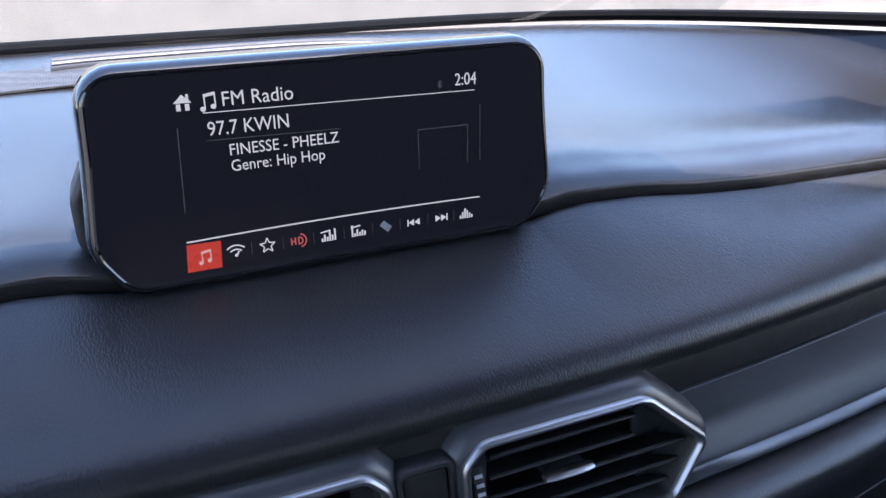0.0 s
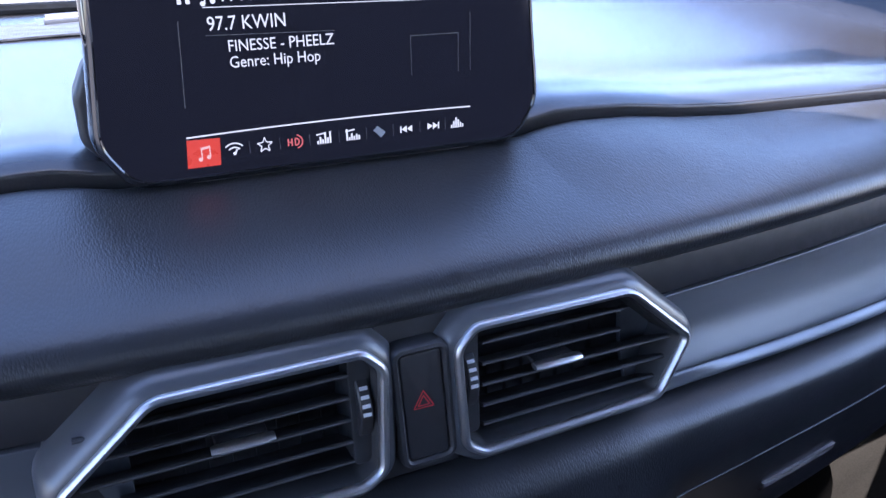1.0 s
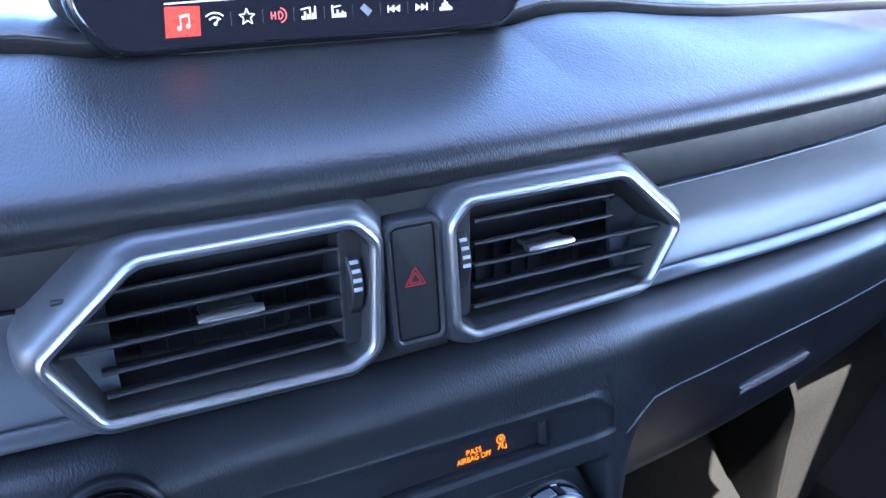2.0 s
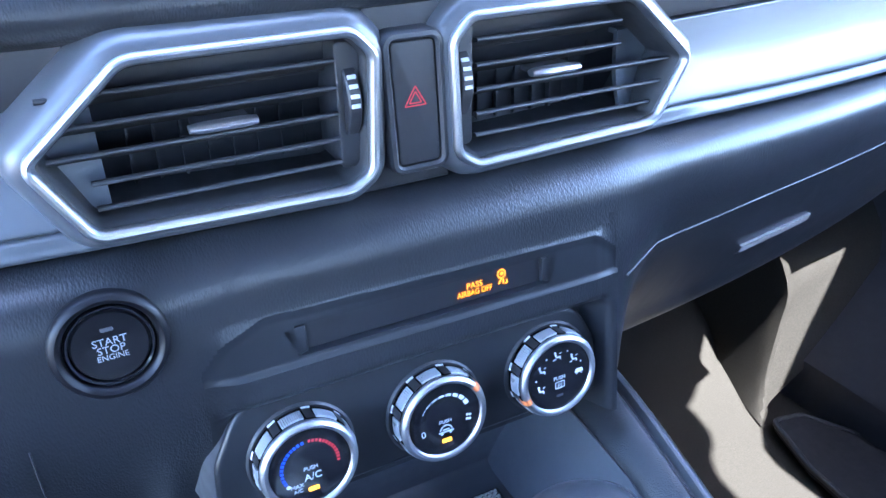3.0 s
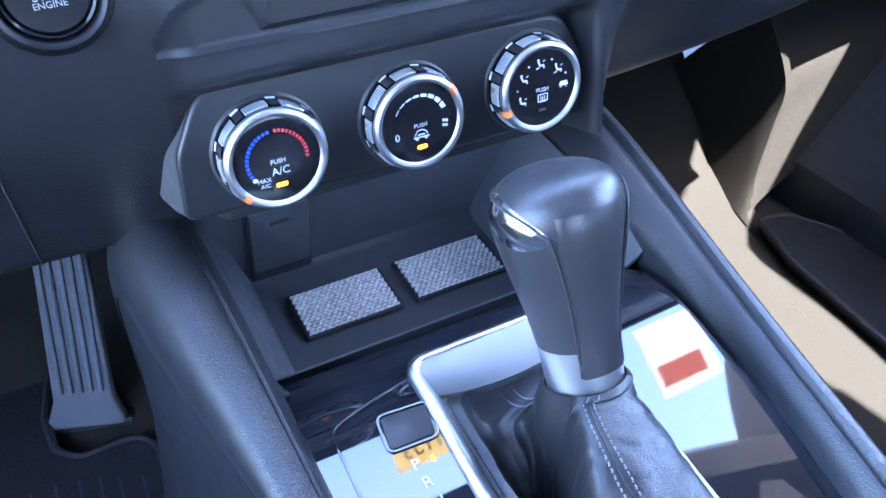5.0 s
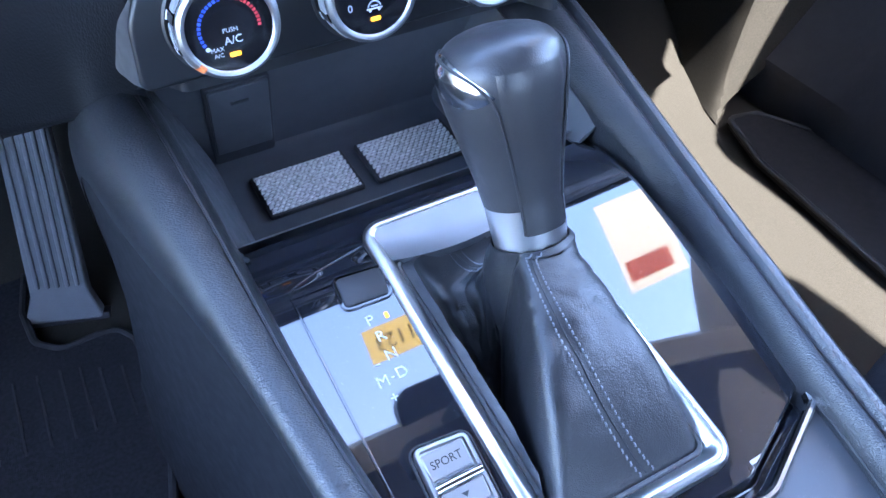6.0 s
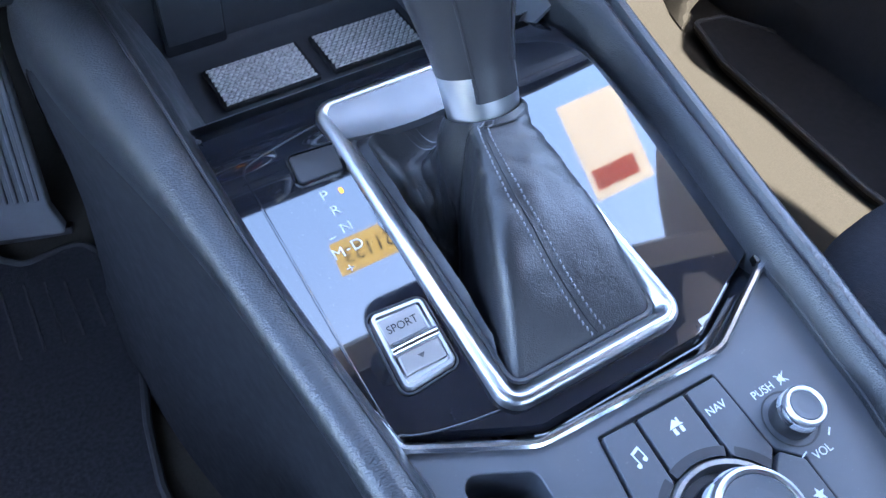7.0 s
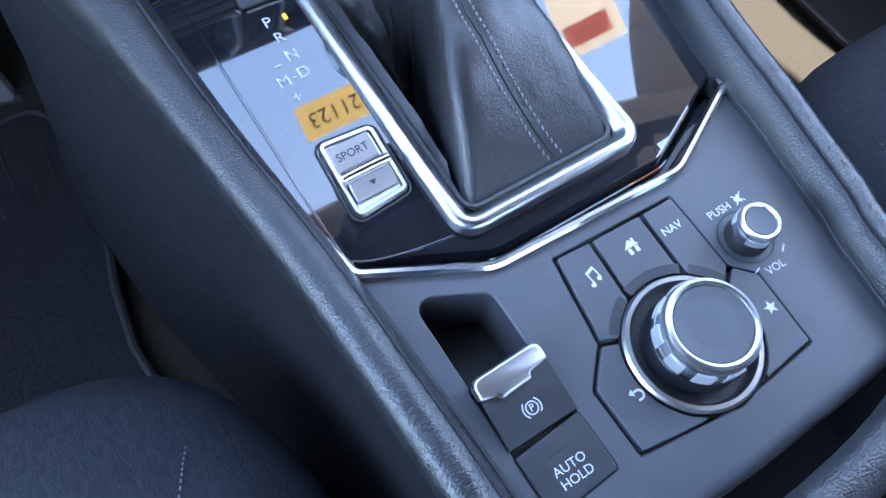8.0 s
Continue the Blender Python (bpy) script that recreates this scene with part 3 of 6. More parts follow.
# privacy glass round the rear of the cabin
for s, nm in ((-1, "window_2"), (1, "window_3")):
    bm = bmesh.new()
    skin(bm, [[(s * 0.83, y, 0.97), (s * 0.78, y, 1.25), (s * 0.69, y, 1.52)] for y in (-0.76, -1.4, -2.2)])
    solid(nm, bm, TINT, "dark privacy glass of a rear door", "window", "structure")
bm = bmesh.new()
skin(bm, [[(x, -2.20, 1.04), (x, -2.12, 1.54)] for x in (-0.8, 0.0, 0.8)])
solid("window_4", bm, TINT, "dark privacy glass of the tailgate", "window", "structure")

# ---- centre display ----
display = thing("display_screen", (0, 0.125, 1.10), "lit black tablet-like infotainment display standing on the dash", "display")
SHELL = rounded([(-0.112, -0.0525), (0.112, -0.0525), (0.1275, -0.028), (0.1225, 0.020), (0.1200, 0.060), (-0.1200, 0.060), (-0.1225, 0.020), (-0.1275, -0.028)],
                [0.022, 0.022, 0.026, 0.02, 0.019, 0.019, 0.02, 0.026], 6)
bm = bmesh.new()
loops = []
for d, h in ((0.016, -0.034), (0.006, -0.031), (0.0, -0.022), (0.0, -0.009), (0.0010, -0.0040), (0.0028, -0.0014), (0.0042, -0.0009), (0.0050, -0.0015)):
    loops.append([FACE @ Vector((u, v, h)) for u, v in inset(SHELL, d)])
rings(bm, loops, True, True, False)
part("housing", bm, PIANO, display, "gloss black housing round the screen")
bm = bmesh.new()
cap(bm, inset(SHELL, 0.0048), FACE, -0.0015)
glass = part("glass", bm, SCREEN, display, "black display glass")
bm = bmesh.new()
prism(bm, rounded([(-0.112, -0.052), (0.112, -0.052), (0.1315, -0.030), (0.1315, -0.006), (0.122, 0.014), (-0.122, 0.014), (-0.1315, -0.006), (-0.1315, -0.030)], 0.012, 4), FACE, -0.024, -0.052, 0.004)
part("rear_housing", bm, PLASTIC_DARK, display, "matt black rear housing")
bm = bmesh.new()
box(bm, (-0.085, 0.122, 1.085), (0.085, 0.15, 1.125), 0.006)
part("foot", bm, PLASTIC_DARK, display)
UI = at(FACE, 0, 0, -0.0013)


def ui(x, z):
    return at(UI, x, z - 1.16)


def flat_shape(name, outlines, m, mat, parent, h=0.0, label=""):
    b = bmesh.new()
    for o in outlines:
        cap(b, o, m, h)
    return part(name, b, mat, parent, label)


def strip(a, b, w):
    a, b = Vector(a), Vector(b)
    s = (b - a).normalized()
    s = Vector((-s.y, s.x)) * w / 2
    return [tuple(a - s), tuple(b - s), tuple(b + s), tuple(a + s)]


def note_shape(k=1.0):
    return [circle(-0.0022 * k, -0.0028 * k, 0.0011 * k, 12), circle(0.0020 * k, -0.0020 * k, 0.0011 * k, 12),
            strip((-0.0013 * k, -0.0028 * k), (-0.0013 * k, 0.0030 * k), 0.0006 * k), strip((0.0029 * k, -0.002 * k), (0.0029 * k, 0.0038 * k), 0.0006 * k),
            strip((-0.0016 * k, 0.0026 * k), (0.0032 * k, 0.0034 * k), 0.0013 * k)]


def home_shape(k=1.0):
    return [[(-0.0042 * k, 0.0), (0.0042 * k, 0.0), (0.0, 0.0040 * k)], [(-0.0030 * k, -0.0036 * k), (-0.0010 * k, -0.0036 * k), (-0.0010 * k, -0.0004 * k), (-0.0030 * k, -0.0004 * k)],
            [(0.0010 * k, -0.0036 * k), (0.0030 * k, -0.0036 * k), (0.0030 * k, -0.0004 * k), (0.0010 * k, -0.0004 * k)], rect(0.0018 * k, 0.0014 * k, 0.0030 * k, 0.0040 * k)]


def star_shape(k=1.0):
    return [(k * (0.004 if i % 2 == 0 else 0.0017) * math.sin(math.pi * i / 5), k * (0.004 if i % 2 == 0 else 0.0017) * math.cos(math.pi * i / 5)) for i in range(10)][::-1]


def ring_outline(cx, cy, r, w, a0, a1, n=14):
    a = [radians(a0 + (a1 - a0) * i / n) for i in range(n + 1)]
    return [(cx + (r + w / 2) * math.cos(t), cy + (r + w / 2) * math.sin(t)) for t in a] + [(cx + (r - w / 2) * math.cos(t), cy + (r - w / 2) * math.sin(t)) for t in a[::-1]]


lettering("title", "FM Radio", 0.0098, ui(-0.0570, 1.2012), UI_WHITE, glass, "LEFT", squash=0.93)
lettering("station", "97.7 KWIN", 0.0098, ui(-0.0650, 1.1876), UI_WHITE, glass, "LEFT", squash=0.86)
lettering("song", "FINESSE - PHEELZ", 0.0082, ui(-0.0562, 1.1765), UI_WHITE, glass, "LEFT", squash=0.88)
lettering("genre", "Genre: Hip Hop", 0.0082, ui(-0.0562, 1.1685), UI_WHITE, glass, "LEFT", squash=0.88)
lettering("clock", "2:04", 0.0092, ui(0.0642, 1.1998), UI_WHITE, glass, "LEFT", squash=0.82)
flat_shape("home_icon", home_shape(1.0), ui(-0.0745, 1.2013), UI_WHITE, glass)
flat_shape("note_icon", note_shape(1.15), ui(-0.0630, 1.2008), UI_WHITE, glass)
flat_shape("link_icon", [strip((0, -0.002), (0, 0.002), 0.0005), strip((0, 0.002), (0.0011, 0.001), 0.0004), strip((0.0011, 0.001), (-0.0011, -0.001), 0.0004),
                         strip((0, -0.002), (0.0011, -0.001), 0.0004), strip((0.0011, -0.001), (-0.0011, 0.001), 0.0004)], ui(0.0556, 1.1985), UI_DIM, glass)
flat_shape("top_rule", [strip((-0.066, 1.1958 - 1.16), (0.076, 1.1938 - 1.16), 0.00045)], UI, UI_WHITE, glass)
bm = bmesh.new()
pts = [(x, -0.0272 + 0.0012 * (1 - (x / 0.082) ** 2)) for x in np.linspace(-0.082, 0.079, 17)]
rings(bm, [[UI @ Vector((u, v + h, 0.0)) for h in (-0.0004, 0.0004)] for u, v in pts], False)
part("bottom_rule", bm, UI_WHITE, glass)
flat_shape("side_rule", [strip((-0.0783, 0.030), (-0.0805, -0.012), 0.0004)], UI, UI_DIM, glass)
flat_shape("side_rule", [strip((0.0792, 0.026), (0.0792, -0.006), 0.0003)], UI, UI_DIM, glass)
flat_shape("under_rule", [strip((-0.066, 0.0225), (0.000, 0.0210), 0.0003)], UI, UI_DIM, glass)
flat_shape("cover_frame", [strip((0.0426, 0.0155), (0.0717, 0.0153), 0.0004), strip((0.0426, 0.0155), (0.0428, -0.006), 0.0003), strip((0.0717, 0.0153), (0.0715, -0.006), 0.0003)], UI, UI_DIM, glass)
flat_shape("source_key", [[(-0.0822, -0.0285), (-0.0834, -0.0432), (-0.0665, -0.0432), (-0.0655, -0.0289)][::-1]], UI, UI_RED, glass, label="lit red source key")
flat_shape("note_icon", note_shape(1.0), at(ui(-0.0742, 1.1238), 0, 0, 0.0003), UI_ROSE, glass)
ICON_X = [-0.0588, -0.0427, -0.0265, -0.0100, 0.0066, 0.0220, 0.0386, 0.0549, 0.0707]
flat_shape("antenna_icon", [ring_outline(0, -0.003, 0.0062, 0.0008, 45, 135), ring_outline(0, -0.003, 0.004, 0.0008, 45, 135), circle(0, -0.0022, 0.0009, 10), strip((0, -0.003), (0.0015, 0.0), 0.0008)], ui(ICON_X[0], 1.1242), UI_WHITE, glass)
_s = [(u * 1.0, v * 1.0) for u, v in star_shape(1.05)]
bm = bmesh.new()
for i in range(10):
    cap(bm, strip(_s[i - 1], _s[i], 0.0006), ui(ICON_X[1], 1.1245), 0)
part("star_icon", bm, UI_WHITE, glass)
flat_shape("radio_icon", [strip((-0.0036, -0.002), (-0.0036, 0.002), 0.0008), strip((-0.0016, -0.002), (-0.0016, 0.002), 0.0008), strip((-0.0036, 0), (-0.0016, 0), 0.0008),
                          ring_outline(0.0004, 0, 0.0019, 0.0008, -90, 90), ring_outline(0.0006, 0, 0.0036, 0.0008, -80, 80), strip((0.0002, -0.002), (0.0002, 0.002), 0.0007)], ui(ICON_X[2], 1.1243), UI_PINK, glass)
for k, hs in ((3, (0.3, 0.6, 0.4, 0.9, 0.5, 1.0)), (4, (1.0, 0.3, 0.6, 0.35, 0.5, 0.4)), (8, (0.3, 0.6, 0.9, 0.7, 0.45, 0.3))):
    flat_shape("bars_icon", [rect(-0.0042 + 0.0014 * i, -0.0032, -0.0032 + 0.0014 * i, -0.0032 + 0.0066 * h) for i, h in enumerate(hs)] + ([strip((-0.0045, 0.002), (0.001, 0.0028), 0.0008)] if k != 8 else []), ui(ICON_X[k], 1.1245), UI_WHITE, glass)
flat_shape("tag_icon", [[(-0.0036, 0.0010), (-0.0010, 0.0034), (0.0036, -0.0006), (0.0010, -0.0034)][::-1]], ui(ICON_X[5], 1.1243), GREY_INK, glass)
for k, s in ((6, -1), (7, 1)):
    flat_shape("skip_icon", [[(s * -0.0034, 0.002), (s * -0.0034, -0.002), (s * 0.0, 0.0)], [(s * 0.0, 0.002), (s * 0.0, -0.002), (s * 0.0034, 0.0)], rect(s * 0.0036 - 0.0004, -0.002, s * 0.0036 + 0.0004, 0.002)], ui(ICON_X[k], 1.1240), UI_WHITE, glass)
flat_shape("key_rule", [rect(x - 0.0001, -0.039, x + 0.0001, -0.0325) for x in (-0.0508, -0.0346, -0.0183, -0.0017, 0.0143, 0.0303, 0.0468, 0.0628)], UI, UI_DIM, glass)

# ---- air vents ----
VENT_R = [(0.0185, 0.0240), (0.0285, 0.0345), (0.1225, 0.0345), (0.1645, -0.0015), (0.1450, -0.0365), (0.0330, -0.0395), (0.0215, -0.0320)]


def air_vent(side):
    v = thing("air_vent", (side * 0.09, 0.02, 0.975), "six-sided air vent with satin chrome rim and black slats", "air vent", group="centre air vents")
    o = [(side * u, w) for u, w in VENT_R]
    if side < 0:
        o = o[::-1]
    rad = [0.010, 0.010, 0.016, 0.007, 0.010, 0.010, 0.010]
    out = rounded(o, rad if side > 0 else rad[::-1], 6)
    b = bmesh.new()
    band(b, out, VENT, [(-0.0120, -0.040), (-0.0112, -0.024), (-0.0096, -0.012), (-0.0066, -0.0045), (-0.0030, -0.0012), (0.0004, -0.0006)])
    part("surround", b, HOUSING, v, "dark satin surround")
    b = bmesh.new()
    band(b, out, VENT, [(-0.0016, -0.003), (-0.0015, 0.0006), (-0.0008, 0.0020), (0.0004, 0.0027), (0.0018, 0.0024), (0.0028, 0.0012), (0.0033, -0.0008), (0.0034, -0.0030)])
    part("rim", b, RIM, v, "satin chrome rim")
    inner = inset(out, 0.0031)
    b = bmesh.new()
    band(b, inner, VENT, [(0.0, -0.0015), (0.0012, -0.0035), (0.0018, -0.012), (0.003, -0.030), (0.004, -0.045)])
    cap(b, inset(inner, 0.004), VENT, -0.045)
    part("duct", b, DUCT, v)
    # slats between the wheel and the pointed end
    for i, w in enumerate((0.0205, 0.0085, -0.0035, -0.0155, -0.0265)):
        def reach(w):
            us = [p[0] for p, q in zip(inner, inner[1:] + inner[:1]) if (p[1] - w) * (q[1] - w) <= 0]
            return max(abs(u) for u in us) - 0.004
        u1, u0 = reach(w), 0.0355
        b = bmesh.new()
        lo, hi = (side * u0, side * u1) if side > 0 else (side * u1, side * u0)
        loops = [[VENT @ Vector((u, w + dz, n)) for dz, n in ((0.0004, -0.0062), (0.0011, -0.0068), (0.0010, -0.0085), (-0.0098, -0.032), (-0.0110, -0.032), (-0.0012, -0.0085), (-0.0008, -0.0066))] for u in np.linspace(lo, hi, 6)]
        rings(b, loops, True, True, True)
        slat = part("slat", b, DUCT, v)
        # the lit front line is put into colour: a paler bar on a darker slat
        b = bmesh.new()
        sweep(b, [VENT @ Vector((u, w + 0.0001, -0.0064)) for u in np.linspace(lo, hi, 4)], oval(0.0009, 0.0008, 8), up=Vector((0, -1, 0)))
        part("edge", b, PLASTIC, slat, "thin satin front edge, paler to stand for its lit line")
    for k in range(9):
        u = 0.042 + 0.0115 * k
        if u > 0.125:
            break
        b = bmesh.new()
        box(b, (side * u - 0.0006, 0.014 + 0.036, 0.980), (side * u + 0.0006, 0.014 + 0.044, 1.034))
        part("vane", b, DUCT, v)
    # sliding tab on the middle slat
    b = bmesh.new()
    tab_u = 0.0780 if side > 0 else -0.0868
    c = at(VENT, tab_u, 0.0020, -0.0025)
    loops = []
    for u in np.linspace(-0.0142, 0.0142, 9):
        k = 1 - 0.25 * (abs(u) / 0.0142) ** 4
        loops.append([c @ Vector((u, 0.0023 * k * math.sin(t), 0.0040 * k * math.cos(t))) for t in np.linspace(0, 2 * math.pi, 13)[:-1]])
    rings(b, loops, True, True, True)
    part("tab", b, CHROME, v, "satin chrome sliding tab")
    b = bmesh.new()
    box(b, (tab_u - 0.0120, 0.0175, 1.0102), (tab_u + 0.0120, 0.030, 1.0132), 0.001)
    part("tab_slide", b, DUCT, v)
    # thumb wheel in its slot
    b = bmesh.new()
    prism(b, rect(side * 0.0285 - 0.0062, -0.031, side * 0.0285 + 0.0062, 0.028, 0.003), VENT, -0.0085, -0.035, 0.001)
    part("wheel_panel", b, PLASTIC, v)
    b = bmesh.new()
    wm = Matrix.Translation((side * 0.0285, 0.036, 1.0105)) @ Matrix.Rotation(radians(90), 4, "Y")
    revolve(b, [(0.0150, -0.0032), (0.0198, -0.0032), (0.0205, -0.0024), (0.0205, 0.0024), (0.0198, 0.0032), (0.0150, 0.0032)], wm, 40)
    wheel = part("wheel", b, PLASTIC_DARK, v)
    for a in (16, 28, 40, 4):
        b = bmesh.new()
        w2 = Matrix.Translation((side * 0.0285, 0.036, 1.0105)) @ Matrix.Rotation(radians(-a + 4), 4, "X")
        box(b, (-0.0020, -0.0211, -0.0009), (0.0020, -0.0200, 0.0009), 0, w2)
        part("mark", b, WHITE_INK, wheel)
    return v


air_vent(1)
air_vent(-1)

# ---- hazard switch between the vents ----
hazard = thing("hazard_switch", (0, 0.02, 0.975), "upright black hazard warning switch with a red triangle", "switch")
bm = bmesh.new()
HZ = [(-0.0075, -0.0335), (0.0155, -0.0335), (0.0125, 0.0265), (-0.0105, 0.0265)]
HZ = [(u - 0.0010, v) for u, v in HZ]
band(bm, rounded(HZ, 0.003, 4), VENT, [(-0.0040, -0.03), (-0.0040, -0.0030), (-0.0030, -0.0012), (-0.0012, -0.0008), (0.0, -0.0020), (0.0003, -0.006)])
part("surround", bm, PLASTIC, hazard)
bm = bmesh.new()
prism(bm, inset(rounded(HZ, 0.003, 4), 0.0006), VENT, -0.0022, -0.012, 0.0010)
key = part("key", bm, PLASTIC_DARK, hazard)
for k, r in ((0, 0.0062), (1, 0.0036)):
    bm = bmesh.new()
    tri = [(r * math.sin(2 * math.pi * i / 3), r * math.cos(2 * math.pi * i / 3)) for i in range(3)]
    for i in range(3):
        cap(bm, strip(tri[i - 1], tri[i], 0.0006), at(VENT, 0.0008, -0.0010, -0.0020), 0.0)
    part("triangle", bm, RED_INK, key, "red triangle outline")
bm = bmesh.new()
prism(bm, [(-0.024, -0.048), (0.024, -0.048), (0.020, 0.046), (-0.020, 0.046)], VENT, -0.012, -0.034, 0.003)
part("backing", bm, PLASTIC_DARK, hazard)

# ---- start button ----
START = at(STACK, -0.1495, 0.0295)
starter = thing("start_button", START.translation, "round black engine start button in a ringed recess", "button")
bm = bmesh.new()
revolve(bm, [(0.0245, -0.004), (0.0245, 0.0006), (0.0232, 0.0024), (0.0215, 0.0030), (0.0200, 0.0022), (0.0190, 0.0), (0.0186, -0.005)], START, 56, False, False)
part("collar", bm, BUTTON, starter, "satin black collar")
bm = bmesh.new()
revolve(bm, [(0.0188, -0.006), (0.0186, -0.0002), (0.0176, 0.0010), (0.0166, 0.0006), (0.0160, -0.002)], START, 56, False, False)
part("ring", bm, DIAL_GLOSS, starter, "thin gloss black ring")
bm = bmesh.new()
revolve(bm, [(0.0162, -0.006), (0.0160, -0.0008), (0.0152, 0.0004), (0.010, -0.0002), (0.003, -0.0005)], START, 56)
cap_b = part("cap", bm, BUTTON, starter, "matt black cap")
for i, (wd, sz, dv) in enumerate((("START", 0.0048, 0.0022), ("STOP", 0.0048, -0.0016), ("ENGINE", 0.0036, -0.0050))):
    lettering("lettering", wd, sz, at(START, 0.0, dv, 0.0003), GREY_INK, cap_b)
bm = bmesh.new()
prism(bm, rect(-0.0026, 0.0068, 0.0026, 0.0084, 0.0006), START, 0.0004, -0.001, 0.0002)
part("lamp", bm, PLASTIC_GREY, cap_b)

# ---- control stack ----
stack = thing("control_stack", (0, 0.02, 0.80), "black centre control stack with a disc slot and three climate dials", "control panel")
HOOD = rounded([(-0.1225, -0.0050), (0.1225, -0.0070), (0.1185, 0.0075), (0.1030, 0.0195), (-0.0860, 0.0235), (-0.1060, 0.0150)], [0.002, 0.002, 0.008, 0.010, 0.014, 0.014], 5)
def hood_depth(u, v):
    """How far a point lies inside the hollow's outline, apart from its lower edge, and above that edge."""
    k, d = len(HOOD), 1.0
    for i in range(k):
        a, b = Vector(HOOD[i - 1]), Vector(HOOD[i])
        e = (b - a).normalized()
        if abs(e.y) < 0.02 and a.y < 0 and b.y < 0:
            continue
        d = min(d, e.x * (v - a.y) - e.y * (u - a.x))
    return d, v + 0.0058 + 0.008 * (u + 0.12) / 0.24 * 0.25


BACK = [(-0.2, -0.025), (-0.090, -0.0240), (-0.042, -0.0225), (-0.034, -0.0205), (-0.0285, -0.0150), (-0.0245, -0.0065), (-0.0215, -0.0018), (-0.0190, 0.0002), (-0.0165, 0.0008), (-0.004, 0.0009), (0.0255, 0.0009), (0.030, -0.0025)]
EDGE = [tuple(STACK.inverted() @ low_at(-0.1165, f))[1:] for f in np.linspace(1, 0.2, 41)]


@functools.lru_cache(None)
def pad_line(u):
    """The lower pad's outline above the fascia at u, as (v, n) of the stack's plane."""
    q = [STACK.inverted() @ low_at(u, f) for f in np.linspace(0.55, 0.15, 25)]
    return [p.y for p in q], [p.z for p in q]


def fascia_n(u, v):
    n = float(np.interp(v, [p[0] for p in BACK], [p[1] for p in BACK]))
    if v > 0.014:
        w = ease(0.014, 0.0235, v)
        n = n * (1 - w) + w * (float(np.interp(v, *pad_line(float(u)))) - 0.0004 * w)
    if u < -0.098:
        w = ease(-0.098, -0.1165, u)
        n = n * (1 - w) + w * (float(np.interp(v, [p[0] for p in EDGE], [p[1] for p in EDGE])) - 0.0004)
    if u > 0.105:
        n = n * (1 - ease(0.1060, 0.1150, u)) - 0.0004
    side, low = hood_depth(u, v)
    if side > -0.003 and low > -0.003:
        n += 0.00025 * math.exp(-(min(side, low) / 0.0011) ** 2)
        n -= 0.0011 * min(ease(0.0, 0.0050, side), ease(0.0, 0.0040, low))
        if abs(u) < 0.0700 and -0.0006 < v < 0.0143:
            n -= 0.0045
    return n


vs = list(np.linspace(0.030, -0.030, 76)) + list(np.linspace(-0.0320, -0.100, 32))
us = np.linspace(-0.1180, 0.1180, 119)
pts = [[STACK @ Vector((u, v, fascia_n(u, v))) for u in us] for v in vs]
for nm, smooth_part in (("hood_panel", True), ("fascia", False)):
    bm = bmesh.new()
    vv = [[bm.verts.new(p) for p in row] for row in pts]
    for i in range(len(vs) - 1):
        for j in range(len(us) - 1):
            u, v = (us[j] + us[j + 1]) / 2, (vs[i] + vs[i + 1]) / 2
            sd, lw = hood_depth(u, v)
            if ((sd > 0 and lw > 0) or v < -0.024) == smooth_part:
                bm.faces.new((vv[i][j], vv[i][j + 1], vv[i + 1][j + 1], vv[i + 1][j]))
    bmesh.ops.delete(bm, geom=[v for v in bm.verts if not v.link_faces], context="VERTS")
    part(nm, bm, STACK_BLACK if smooth_part else VINYL_LOW, stack, "smooth black panel round the disc slot" if smooth_part else "grained black surround", 60)
bm = bmesh.new()
cap(bm, rect(-0.0690, 0.0003, 0.0690, 0.0140, 0.001), STACK, -0.0032)
slot_face = part("slot_face", bm, SLOT_DARK, stack, "dark satin slot window")
for s in (-1, 1):
    bm = bmesh.new()
    prism(bm, [(s * 0.0664, 0.0004), (s * 0.0720, -0.0010), (s * 0.0782, 0.0143), (s * 0.0665, 0.0140)][::s], STACK, -0.0002, -0.0060, 0.0008)
    part("slot_post", bm, STACK_BLACK, stack)
lettering("warning_text", "PASS", 0.0046, at(STACK, 0.0258, 0.0088, -0.0024), AMBER_TEXT, slot_face, label="lit amber warning text")
lettering("warning_text", "AIRBAG OFF", 0.0046, at(STACK, 0.0258, 0.0048, -0.0024), AMBER_TEXT, slot_face, squash=0.82, label="lit amber warning text")
flat_shape("warning_icon", [circle(0.0, 0.0032, 0.0014, 12), ring_outline(-0.0003, 0.003, 0.0031, 0.0009, 0, 359, 20), strip((-0.003, -0.0045), (-0.0005, -0.0005), 0.0012), strip((0.0008, -0.0048), (0.0008, -0.001), 0.0011), strip((0.002, -0.0048), (0.0042, -0.0048), 0.001), strip((0.0042, -0.0048), (0.0036, -0.0018), 0.0009)],
           at(STACK, 0.0425, 0.0086, -0.0023) @ Matrix.Diagonal((0.75, 0.75, 1, 1)), AMBER_TEXT, slot_face)
